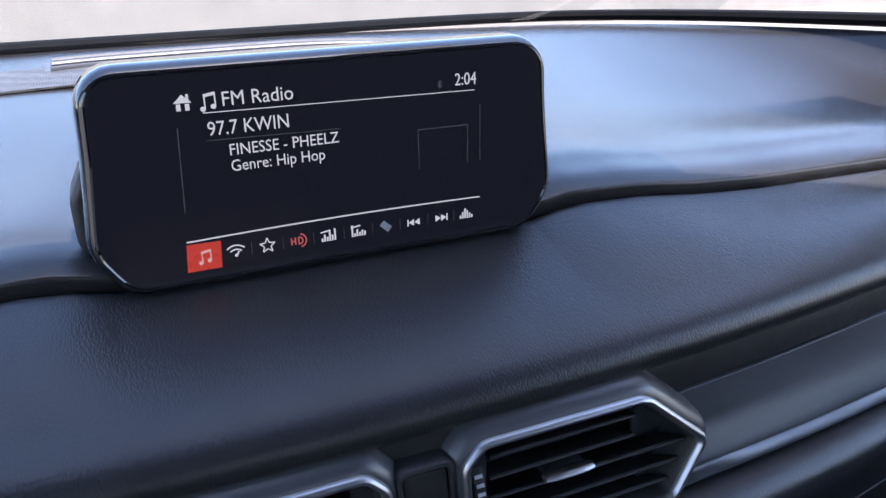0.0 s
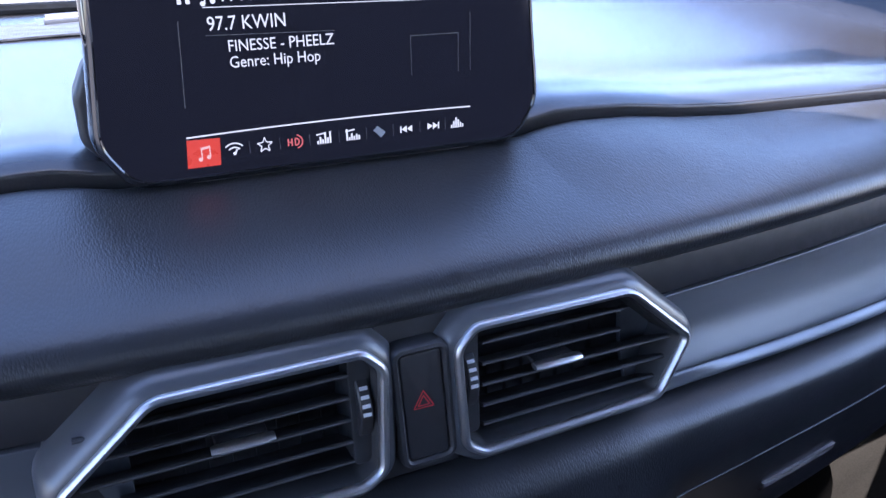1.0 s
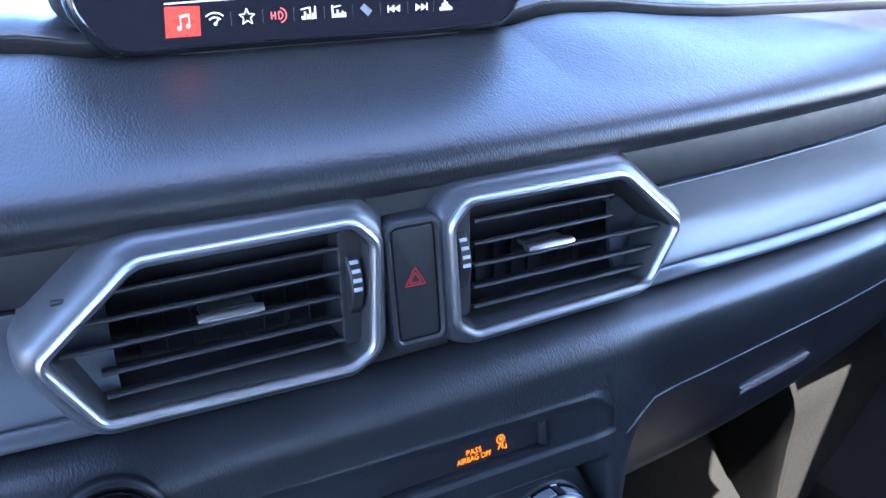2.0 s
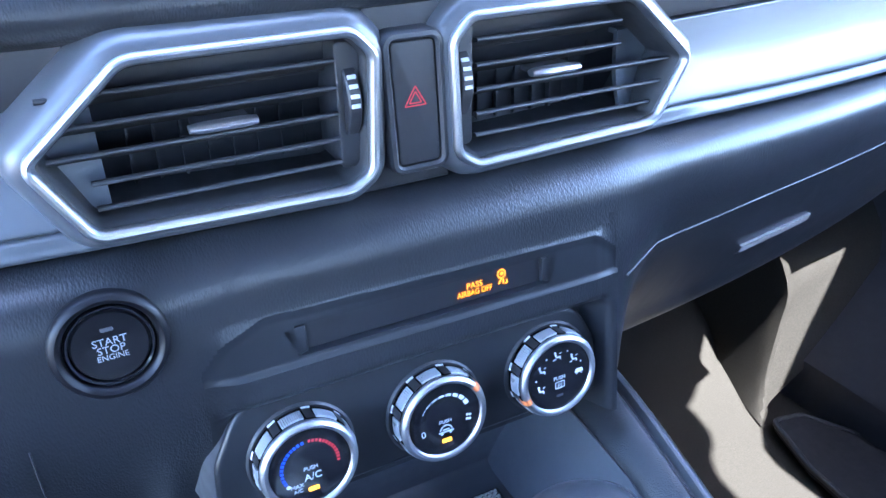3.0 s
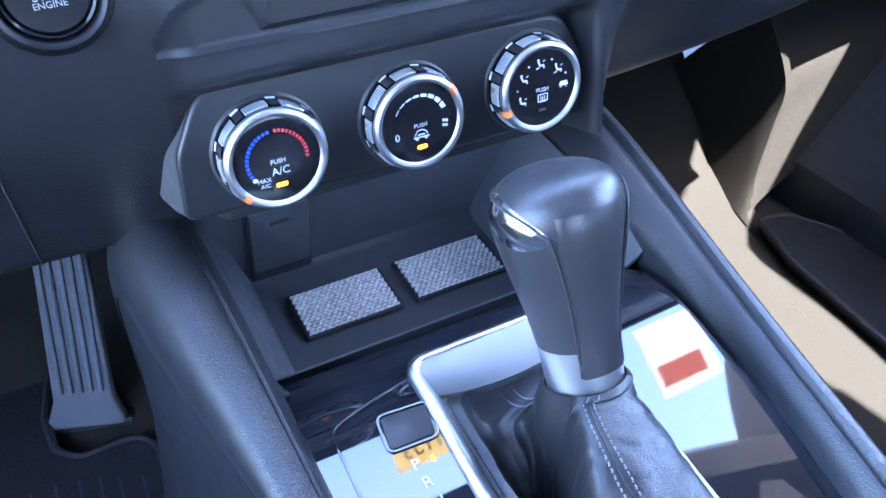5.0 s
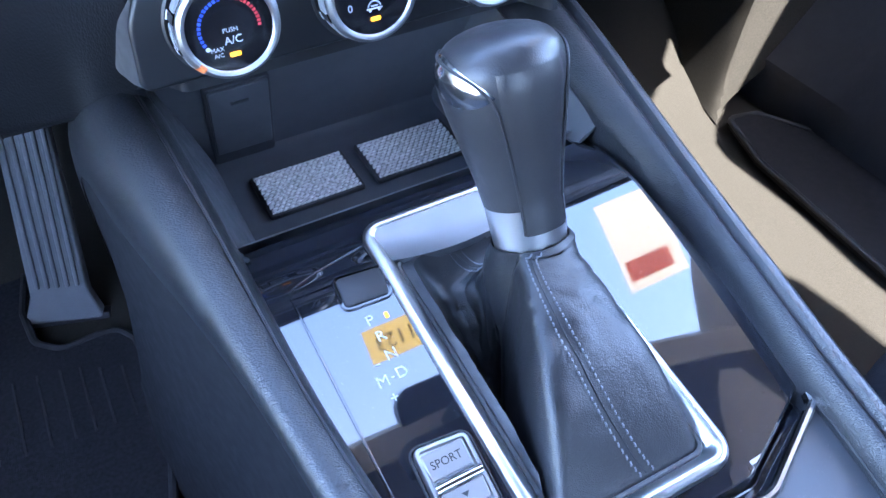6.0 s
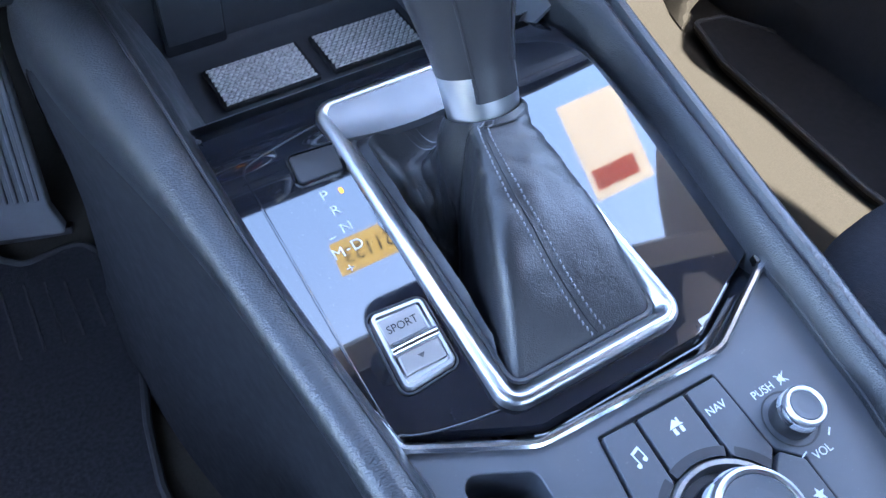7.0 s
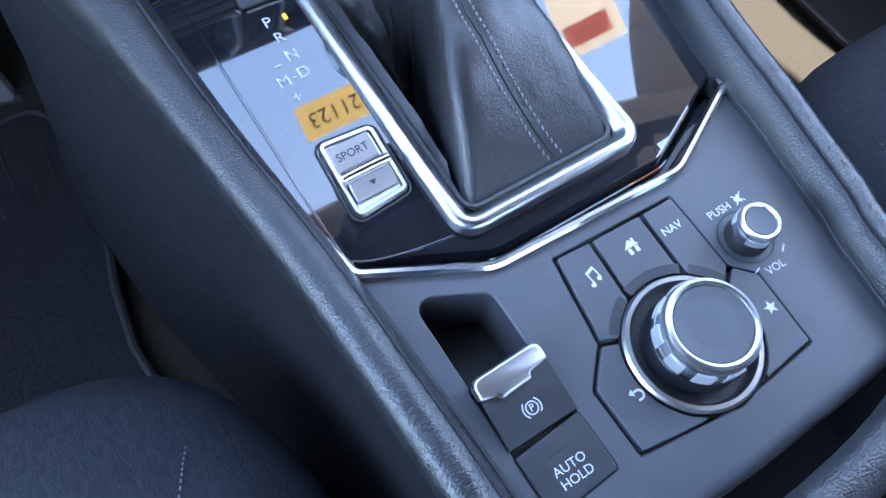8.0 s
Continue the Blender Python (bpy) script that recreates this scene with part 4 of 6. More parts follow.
# the proud dial panel
DIALP = at(STACK, 0, 0, -0.0235)
DIALS = rounded([(-0.1200, -0.0880), (0.1120, -0.0880), (0.1100, -0.0560), (0.0960, -0.0290), (-0.1010, -0.0260), (-0.1170, -0.0560)], [0.004, 0.004, 0.02, 0.018, 0.018, 0.02], 6)
bm = bmesh.new()
band(bm, DIALS, DIALP, [(-0.0100, -0.030), (-0.0060, -0.006), (-0.0030, 0.0045), (-0.0018, 0.0085)])
part("dial_bezel", bm, FLANK, stack, "grey flank of the dial panel")
bm = bmesh.new()
prism(bm, inset(DIALS, -0.0022), DIALP, 0.0105, -0.006, 0.0030, 4)
part("dial_panel", bm, STACK_BLACK, stack)


def climate_dial(u, v, pointer):
    d = thing("climate_dial", at(DIALP, u, v).translation, "round climate dial with silver ring and black face", "dial", group="climate dials")
    m = at(DIALP, u, v, 0.0)
    b = bmesh.new()
    revolve(b, [(0.0290, 0.0085), (0.0290, 0.0108), (0.0278, 0.0118), (0.0262, 0.0112), (0.0258, 0.0090)], m, 56, False, False)
    part("base_ring", b, PLASTIC_DARK, d)
    b = bmesh.new()
    revolve(b, [(0.0260, 0.0085), (0.0262, 0.0130), (0.0256, 0.0215), (0.0248, 0.0235)], m, 64, False, False)
    barrel = part("barrel", b, DIAL_GLOSS, d, "silver barrel with black windows")
    ribs = bmesh.new()
    for k in range(9):
        a = 20 + 40 * k
        for j in range(10):
            t = radians(a - 13 + 26 * (j + 0.5) / 10)
            q = m @ Matrix.Rotation(t, 4, "Z")
            box(ribs, (0.0255, -0.00045, 0.0140), (0.0266, 0.00045, 0.0212), 0, q)
        b = bmesh.new()
        arc = [radians(a + 15 + 10 * j / 3) for j in range(4)]
        rings(b, [[m @ Vector((0.02645 * math.cos(t), 0.02645 * math.sin(t), h)) for h in (0.0128, 0.0222)] for t in arc], False)
        part("gap", b, PLASTIC_DARK, barrel)
        b = bmesh.new()
        rings(b, [[m @ Vector((r * math.cos(t), r * math.sin(t), h)) for r, h in ((0.0266, 0.0112), (0.0272, 0.0118), (0.0268, 0.0132))] for t in arc], False)
        part("mark", b, WHITE_INK, barrel)
    tagged(part("grip", ribs, KNURL, barrel, "fine silver grip ribs"), kind="stuff")
    b = bmesh.new()
    revolve(b, [(0.0255, 0.0220), (0.0258, 0.0236), (0.0250, 0.0252), (0.0236, 0.0260), (0.0222, 0.0256), (0.0214, 0.0244)], m, 64, False, False)
    part("ring", b, RIM, d, "satin chrome ring")
    b = bmesh.new()
    revolve(b, [(0.0216, 0.0240), (0.0205, 0.0243), (0.010, 0.0243)], m, 48)
    face = part("face", b, DIAL_GLOSS, d, "black printed dial face")
    b = bmesh.new()
    t0 = radians(90 - pointer)
    rings(b, [[m @ Vector((r * math.cos(t0 + w), r * math.sin(t0 + w), h)) for w in (-0.085, 0.085)] for r, h in ((0.0266, 0.0205), (0.0262, 0.0236), (0.0252, 0.0256), (0.0236, 0.0264), (0.0221, 0.0259))], False)
    part("pointer", b, ORANGE_INK, d, "orange pointer mark")
    return d, face, at(m, 0, 0, 0.0245)


dL, fL, mL = climate_dial(-0.0752, -0.0622, 228)
dM, fM, mM = climate_dial(0.0008, -0.0630, 55)
dR, fR, mR = climate_dial(0.0752, -0.0615, 247)


def ticks(name, m, r, w, a0, a1, count, grow, mat, face, duty=0.72):
    b = bmesh.new()
    for i in range(count):
        s = a0 + (a1 - a0) * i / count
        e = s + (a1 - a0) * duty / count
        cap(b, ring_outline(0, 0, r, w * (1 + grow * i / max(1, count - 1)), 90 - e, 90 - s, 4), m, 0.0)
    part(name, b, mat, face)


ticks("cold_scale", mL, 0.0148, 0.0018, -115, -4, 13, 0.0, BLUE_INK, fL)
ticks("hot_scale", mL, 0.0148, 0.0018, 2, 100, 13, 0.0, RED_INK, fL)
flat_shape("max_mark", [circle(0.0148 * math.sin(radians(-122)), 0.0148 * math.cos(radians(-122)), 0.0012, 10)], mL, WHITE_INK, fL)
lettering("lettering", "PUSH", 0.0032, at(mL, 0.0, -0.0008), WHITE_INK, fL)
lettering("lettering", "A/C", 0.0056, at(mL, 0.0006, -0.0060), WHITE_INK, fL)
lettering("lettering", "MAX", 0.0032, at(mL, -0.0082, -0.0092), WHITE_INK, fL)
lettering("lettering", "A/C", 0.0030, at(mL, -0.0080, -0.0122), WHITE_INK, fL)
ticks("fan_scale", mM, 0.0148, 0.0004, -62, 72, 8, 5.5, WHITE_INK, fM, 0.8)
lettering("lettering", "0", 0.0056, at(mM, -0.0135, -0.0052), WHITE_INK, fM)
flat_shape("fan_icon", [circle(0.0012 * math.cos(a), 0.0018 * math.sin(a), 0.0009, 8) for a in (0.6, 2.2, 3.8, 5.3)], at(mM, 0.0140, -0.0030), WHITE_INK, fM)
lettering("lettering", "PUSH", 0.0032, at(mM, 0.0, -0.0012), WHITE_INK, fM)
flat_shape("recirculate_icon", [ring_outline(0.0, -0.0006, 0.0036, 0.0007, 10, 170), strip((-0.0045, -0.001), (0.0045, -0.001), 0.0009), strip((-0.002, 0.0004), (0.002, 0.0004), 0.0008), circle(-0.0026, -0.0018, 0.0009, 8), circle(0.0026, -0.0018, 0.0009, 8)], at(mM, 0.0, -0.0066), WHITE_INK, fM)
for m, f in ((mL, fL), (mM, fM)):
    bm = bmesh.new()
    prism(bm, rect(-0.0028, -0.0142, 0.0028, -0.0120, 0.0006), m, 0.0004, -0.0004, 0.0002)
    part("lamp", bm, AMBER, f, "lit amber lamp")
bm = bmesh.new()
prism(bm, rect(-0.0022, -0.0132, 0.0022, -0.0118, 0.0004), mR, 0.0003, -0.0004, 0.0001)
part("lamp", bm, PLASTIC, fR, "unlit lamp window")
lettering("lettering", "PUSH", 0.0034, at(mR, 0.0, -0.0010), WHITE_INK, fR)
flat_shape("defrost_icon", [strip((-0.003, -0.0020), (0.003, -0.0020), 0.0006), strip((-0.003, 0.0020), (0.003, 0.0020), 0.0006), strip((-0.003, -0.002), (-0.003, 0.002), 0.0006), strip((0.003, -0.002), (0.003, 0.002), 0.0006),
                            strip((-0.0012, -0.0028), (-0.0012, 0.001), 0.0005), strip((0.0, -0.0028), (0.0, 0.001), 0.0005), strip((0.0012, -0.0028), (0.0012, 0.001), 0.0005)], at(mR, 0.0002, -0.0055), WHITE_INK, fR)
for k, a in enumerate((-112, -58, -4, 48, 92)):
    c = at(mR, 0.0138 * math.sin(radians(a)), 0.0138 * math.cos(radians(a)))
    if k < 4:
        sh = [circle(-0.0016, 0.0022, 0.0008, 8), strip((-0.0016, 0.0014), (-0.0006, -0.0010), 0.0011), strip((-0.0006, -0.0010), (0.0018, -0.0008), 0.0010), strip((0.0018, -0.0008), (0.0018, -0.0026), 0.0008), strip((0.0028, 0.0016), (0.0012, 0.0010), 0.0006)]
        if k > 1:
            sh.append(strip((-0.003, -0.0024), (-0.001, -0.0018), 0.0007))
    else:
        sh = [[(-0.003, -0.001), (0.003, -0.001), (0.0022, 0.0016), (-0.0022, 0.0016)], strip((-0.002, -0.0022), (-0.001, -0.0012), 0.0005), strip((0.002, -0.0022), (0.001, -0.0012), 0.0005)]
    flat_shape("airflow_icon", sh, c, WHITE_INK, fR)
for a in (-84, -32, 22, 70):
    flat_shape("airflow_dot", [circle(0.0160 * math.sin(radians(a)), 0.0160 * math.cos(radians(a)), 0.0006, 8)], mR, WHITE_INK, fR)

# ---- centre console ----
console = thing("centre_console", (0, -0.2, 0.35), "black centre console with padded grained side rails", "console")


def rail_path(s):
    """Inner top edge of a padded rail, from its nose under the dash backwards."""
    rear = [(-0.0955, -0.25, 0.739), (-0.0915, -0.31, 0.7305), (-0.0895, -0.36, 0.7245), (-0.088, -0.45, 0.716), (-0.088, -0.75, 0.700)] if s < 0 else [(0.0957, -0.25, 0.739), (0.0922, -0.285, 0.734), (0.0884, -0.31, 0.7305), (0.0848, -0.335, 0.7275), (0.0800, -0.36, 0.7245), (0.0740, -0.45, 0.716), (0.0740, -0.75, 0.700)]
    return smooth([(s * 0.1255, 0.116, 0.640), (s * 0.1245, 0.111, 0.700), (s * 0.1230, 0.100, 0.735), (s * 0.1205, 0.082, 0.758), (s * 0.1185, 0.062, 0.770), (s * 0.116, 0.04, 0.776), (s * 0.111, -0.05, 0.768), (s * 0.1055, -0.16, 0.753)] + rear, 5)


# outlines of the padded rails, from the inner foot over the crown to the outer foot: in front, and further back
RAIL_FRONT = {-1: smooth([(-0.0060, -0.026), (-0.0050, -0.012), (-0.0020, -0.002), (0.0040, 0.0055), (0.0140, 0.0115), (0.025, 0.0112), (0.036, 0.0040), (0.0425, -0.010), (0.0455, -0.028), (0.046, -0.045)], 4),
              1: smooth([(0.0015, -0.026), (0.0020, -0.012), (0.0040, -0.002), (0.0120, 0.0055), (0.0220, 0.0100), (0.033, 0.0105), (0.041, 0.0100), (0.0470, 0.002), (0.0490, -0.020), (0.049, -0.045)], 4)}
RAIL_REAR = {-1: smooth([(-0.0034, -0.024), (-0.0026, -0.012), (-0.0006, -0.0040), (0.0026, 0.0006), (0.0064, 0.0040), (0.0105, 0.0058), (0.0158, 0.0050), (0.0196, 0.0010), (0.0208, -0.007), (0.0185, -0.019)], 4),
             1: smooth([(0.0040, -0.024), (0.0043, -0.012), (0.0048, -0.006), (0.0066, 0.000), (0.0100, 0.0048), (0.0145, 0.0070), (0.0205, 0.0078), (0.0245, 0.0050), (0.0262, -0.004), (0.0245, -0.020)], 4)}
RAIL_N = len(RAIL_FRONT[1])


def rail_at(s, p, k):
    """A point of the rail's skin: k runs from its inner foot over the crown to the outer foot."""
    f = ease(0.06, -0.19, p[1])
    a, b = RAIL_FRONT[s][k], RAIL_REAR[s][k]
    dent = (0.0012 if k == 13 else 0.0) if s < 0 else (0.0040 if k == 20 else 0.0014 if k in (19, 21) else 0.0)
    return Vector((p[0] + s * (a[0] * (1 - f) + b[0] * f), p[1], p[2] + a[1] * (1 - f) + b[1] * f - dent))


for s in (-1, 1):
    bm = bmesh.new()
    skin(bm, [[rail_at(s, p, k) for k in range(RAIL_N)] for p in rail_path(s)], 0.0)
    part("side_rail", bm, VINYL_RAIL, console, "padded grained side rail with a sewn seam", 24)
    bm = bmesh.new()
    sweep(bm, [rail_at(s, p, 13 if s < 0 else 20) + Vector((0, 0, 0.0005)) for p in rail_path(s)], oval(0.0005 if s < 0 else 0.0009, 0.0006, 6))
    part("rail_seam", bm, VOID, console, "sewn crease along the rail")
    bm = bmesh.new()
    sweep(bm, [Vector((p[0] + s * (0.0052 if s > 0 else -0.0016), p[1], deck_z(p[1]) + 0.0002)) for p in rail_path(s) if -0.40 < p[1] < -0.25], oval(0.0009, 0.0009, 6))
    part("rail_gap", bm, VOID, console)
    bm = bmesh.new()
    rows = []
    for p in rail_path(s):
        e = rail_at(s, p, RAIL_N - 1)
        f = ease(0.06, -0.19, p[1])
        rows.append([e + Vector((-s * 0.001, 0, 0.005)), e + Vector((-s * (0.002 + 0.006 * f), 0, -0.03 + 0.012 * f)), e + Vector((s * (0.003 - 0.011 * f), 0, -0.11 + 0.03 * f)), Vector((e.x + s * (0.018 - 0.008 * f), e.y, 0.46)), Vector((e.x + s * 0.030, e.y, 0.34))])
    skin(bm, rows, 0.0)
    part("side_panel", bm, FLANK_DARK, console, "smooth black console flank")

# pocket under the dials
bm = bmesh.new()
XW = 0.112
skin(bm, [[(x, y, z) for y, z in smooth([(0.020, 0.812), (0.055, 0.805), (0.0665, 0.765), (0.0845, 0.70), (0.080, 0.6885), (0.060, 0.687), (-0.012, 0.684), (-0.030, 0.688), (-0.042, 0.705), (-0.052, 0.738), (-0.058, 0.7445)], 3)] for x in np.linspace(-XW, XW, 9)], 0.0)
part("pocket", bm, PLASTIC_GREY, console, "open storage pocket")
for s in (-1, 1):
    bm = bmesh.new()
    skin(bm, [[(s * (0.084 + 0.018 * ease(-0.02, -0.058, y) + (0.030 - 0.018 * ease(-0.02, -0.058, y)) * f), y + 0.02 * f * ease(-0.06, -0.03, y), z + (top - z) * f) for f in (0, 0.5, 1)] for y, z, top in ((0.092, 0.687, 0.80), (0.07, 0.687, 0.785), (0.02, 0.686, 0.772), (-0.02, 0.685, 0.768), (-0.045, 0.700, 0.764), (-0.058, 0.738, 0.758), (-0.070, 0.746, 0.754))], 0.002)
    part("pocket_cheek", bm, PLASTIC_GREY, console, "sloping cheek of the pocket")
bm = bmesh.new()
bx = plane_at((-0.0625, 0.0775, 0.7130), -15.0)
prism(bm, rect(-0.0215, -0.024, 0.0215, 0.050, 0.003), bx, 0.0015, -0.004, 0.0008)
cover = part("socket_cover", bm, VOID, console, "hinged black cover of a power socket")
bm = bmesh.new()
prism(bm, rect(-0.0195, -0.012, 0.0195, 0.048, 0.002), bx, 0.0034, 0.001, 0.0008)
part("lid", bm, PLASTIC_GREY, cover)
bm = bmesh.new()
box(bm, (-0.006, 0.034, 0.0028), (0.006, 0.0365, 0.0042), 0.0003, bx)
part("lid_grip", bm, PLASTIC_DARK, cover)

# ribbed grip pads lying in the pocket
for u0, u1 in ((-0.0690, -0.0015), (0.0075, 0.0775)):
    g = thing("grip_pad", ((u0 + u1) / 2, 0.037, 0.687), "silver woven-look grip pad lying in the console pocket", "pad", group="pads in the pocket")
    m = plane_at(((u0 + u1) / 2, 0.037, 0.6865), 1.0, flat=True)
    w = (u1 - u0) / 2
    bm = bmesh.new()
    prism(bm, rect(-w, -0.0215, w, 0.0215, 0.002), m, 0.0030, 0.0, 0.0008)
    pad = part("base", bm, RUBBER, g, "black rubber edge")
    rows_n, cols = 15, 15
    bm = bmesh.new()
    for i in range(rows_n):
        for j in range(cols + 1 - i % 2):
            cu = -w + 0.003 + (2 * w - 0.006) * (j + 0.5 * (i % 2)) / cols
            cv = -0.0198 + 0.0396 * (i + 0.5) / rows_n
            a, b, slant = 0.0027, 0.00108, 0.0006
            q = [(cu - a, cv - slant), (cu - a * 0.4, cv - b - slant * 0.4), (cu + a * 0.5, cv - b + slant * 0.5), (cu + a, cv + slant), (cu + a * 0.4, cv + b + slant * 0.4), (cu - a * 0.5, cv + b - slant * 0.5)]
            q = [(min(w - 0.0022, max(0.0022 - w, x)), y) for x, y in q]
            cu = sum(x for x, y in q) / 6
            rings(bm, [[m @ Vector((x, y, 0.0026)) for x, y in q], [m @ Vector((cu + (x - cu) * 0.85, cv + (y - cv) * 0.8, 0.0038)) for x, y in q], [m @ Vector((cu + (x - cu) * 0.4, cv + (y - cv) * 0.35, 0.0043)) for x, y in q]], True, False, True)
    tagged(part("weave", bm, WOVEN, g, "pale woven ribs"), kind="stuff")


def dk(x, y):
    return (x, (y + 0.306) * 1.005)


def plate(bm, outer, holes, m, h):
    """A flat sheet with holes in it."""
    es = []
    for o in [outer] + holes:
        vs = [bm.verts.new(m @ Vector((u, v, h))) for u, v in o]
        es += [bm.edges.new((vs[i - 1], vs[i])) for i in range(len(vs))]
    bmesh.ops.triangle_fill(bm, use_beauty=True, use_dissolve=False, edges=es)


# gloss black shift panel, gently crowned
def panel_z(y):
    return 0.7401 + 0.16 * (y + 0.17) - (y + 0.17) ** 2 / 12.0 - 4.8 * max(0.0, y + 0.118) ** 2


def panel_slope(y):
    return 0.16 - (y + 0.17) / 6.0 - 9.6 * max(0.0, y + 0.118)


def panel_plane(y):
    return plane_at((0, y, panel_z(y)), math.degrees(math.atan(panel_slope(y))), flat=True)


def on_panel(y0, *pts):
    """Points (x, y) of the plan as u, v of the panel's own plane about y0."""
    c = math.cos(math.atan(panel_slope(y0)))
    return [(x, (y - y0) / c) for x, y in pts]


LEVER = plane_at((0, -0.17, 0.7401), 7.4, flat=True)
RING = rounded([(-0.0490, -0.0986), (0.0490, -0.0986), (0.0490, 0.0900), (-0.0490, 0.0900)], 0.012, 8)
VEE = rounded([(-0.0960, -0.2390), (-0.0925, -0.2580), (-0.0440, -0.2828), (0.0510, -0.2866), (0.0990, -0.2626), (0.1030, -0.2540)], [0, 0.006, 0.022, 0.020, 0.003, 0], 6)
PANEL_EDGE = rounded([(-0.108, -0.2415), (-0.0370, -0.2742), (0.0510, -0.2742), (0.108, -0.2475)], [0, 0.020, 0.018, 0], 6)
bm = bmesh.new()
edge = PANEL_EDGE
hole = [(u, -0.17 + v * 0.992) for u, v in inset(RING, 0.004)]
plate(bm, [(-0.108, -0.060)] + edge + [(0.108, -0.060)], [hole], Matrix.Identity(4), 0.0)
for k in range(1, 26):
    bmesh.ops.bisect_plane(bm, geom=list(bm.verts) + list(bm.edges) + list(bm.faces), plane_co=(0, -0.285 + 0.0088 * k, 0), plane_no=(0, 1, 0))
for k in range(1, 12):
    bmesh.ops.bisect_plane(bm, geom=list(bm.verts) + list(bm.edges) + list(bm.faces), plane_co=(-0.108 + 0.018 * k, 0, 0), plane_no=(1, 0, 0))
for v in bm.verts:
    v.co.z = panel_z(v.co.y)
rings(bm, [[Vector((x, y - dy, panel_z(y) - h)) for x, y in edge] for dy, h in ((0.0, 0.0), (0.0008, 0.0004), (0.0013, 0.0014), (0.0016, 0.007))], False)
rings(bm, [[Vector((x, -0.060 + dy, panel_z(-0.060) - h)) for x in np.linspace(-0.108, 0.108, 9)] for dy, h in ((0.0, 0.0), (0.0012, 0.0006), (0.0016, 0.012))], False)
shift_panel = part("shift_panel", bm, PIANO, console, "gloss black shift panel with fine scratches", 30)
bm = bmesh.new()
rings(bm, [[Vector((x, y + o, deck_z(y) - h)) for x, y in VEE] for o, h in ((0.0140, 0.0150), (0.0010, 0.0110), (0.0, 0.004))], False)
part("step", bm, PIANO, console)
# thin gloss lip in the step
bm = bmesh.new()
sweep(bm, [Vector((x, y - 0.0042, panel_z(y) - 0.0042)) for x, y in PANEL_EDGE[1:-1]], oval(0.0007, 0.0007, 6))
part("step_lip", bm, PIANO, console)
# chrome strip along the rear edge of the shift panel
bm = bmesh.new()
vee = [dk(x, y) for x, y in VEE]
nrm = DECK.to_3x3() @ Vector((0, 0, 1))
sweep(bm, [DECK @ Vector((u, v, -0.0008)) for u, v in vee], [(-0.0022, -0.004), (-0.0020, 0.0006), (-0.0008, 0.0018), (0.0008, 0.0018), (0.0020, 0.0006), (0.0022, -0.004)], up=nrm)
part("chrome_strip", bm, BRIGHT, console, "bright chrome strip")
# ring round the lever
bm = bmesh.new()
band(bm, RING, LEVER, [(0.0004, -0.010), (0.0004, 0.0012), (0.0010, 0.0026), (0.0024, 0.0036), (0.0044, 0.0038), (0.0062, 0.0031), (0.0078, 0.0014), (0.0103, -0.0020), (0.0132, -0.0055)])
part("lever_ring", bm, CHROME_SOFT, console, "satin chrome ring round the shift lever")
bm = bmesh.new()
rings(bm, [[LEVER @ Vector((u, v + 0.006 * (1 - (u / 0.0425) ** 2) * g, h)) for u in np.linspace(-0.0435, 0.0435, 13)] for v, h, g in ((0.0850, 0.0032, 0), (0.0785, 0.0026, 0), (0.0700, 0.0008, -0.6), (0.0655, -0.0012, -1), (0.0645, -0.0055, -1))], False)
part("ring_apron", bm, APRON, console, "sloping satin chrome front of the ring")
# hairline joint of the selector panel
bm = bmesh.new()
joint = smooth([(-0.0500, -0.0905), (-0.0700, -0.0950), (-0.0890, -0.1010), (-0.0935, -0.1060), (-0.0940, -0.1150), (-0.0935, -0.1800), (-0.0925, -0.2440), (-0.0890, -0.2520), (-0.0780, -0.2565), (-0.0620, -0.2600), (-0.0480, -0.2620)], 5)
sweep(bm, [(p[0], p[1], panel_z(p[1]) + 0.0001) for p in joint], oval(0.00065, 0.0005, 8))
part("joint", bm, PIANO, console, "fine raised joint line")
# lock release button
PLK = panel_plane(-0.116)
LK = rounded(on_panel(-0.116, (-0.0735, -0.1245), (-0.0500, -0.1255), (-0.0470, -0.1085), (-0.0715, -0.1065)), 0.003, 4)
bm = bmesh.new()
band(bm, LK, PLK, [(-0.0018, -0.0006), (-0.0014, 0.0010), (-0.0004, 0.0010), (0.0, -0.0012)])
part("lock_rim", bm, PIANO, console)
bm = bmesh.new()
prism(bm, inset(LK, 0.0004), PLK, 0.0012, -0.003, 0.0008)
part("lock_button", bm, PLASTIC_DARK, console, "small black shift-lock button")
# selector letters and lamp


def panel_spot(x, y, h=0.0003):
    return at(panel_plane(y), x, 0.0, h)


for wd, x, y in (("P", -0.0655, -0.1350), ("R", -0.0645, -0.1445), ("N", -0.0642, -0.1550), ("M", -0.0738, -0.1660), ("D", -0.0640, -0.1652)):
    lettering("selector_letter", wd, 0.0080, panel_spot(x, y), WHITE_INK, console)
flat_shape("selector_marks", [strip((-0.0008, 0), (0.0008, 0), 0.0006)], panel_spot(-0.0688, -0.1657), WHITE_INK, console)
flat_shape("selector_marks", [strip((-0.0016, 0), (0.0016, 0), 0.0006)], panel_spot(-0.0725, -0.1574), WHITE_INK, console)
flat_shape("selector_marks", [strip((-0.0018, 0), (0.0018, 0), 0.0006), strip((0, -0.0018), (0, 0.0018), 0.0006)], panel_spot(-0.0725, -0.1748), WHITE_INK, console)
bm = bmesh.new()
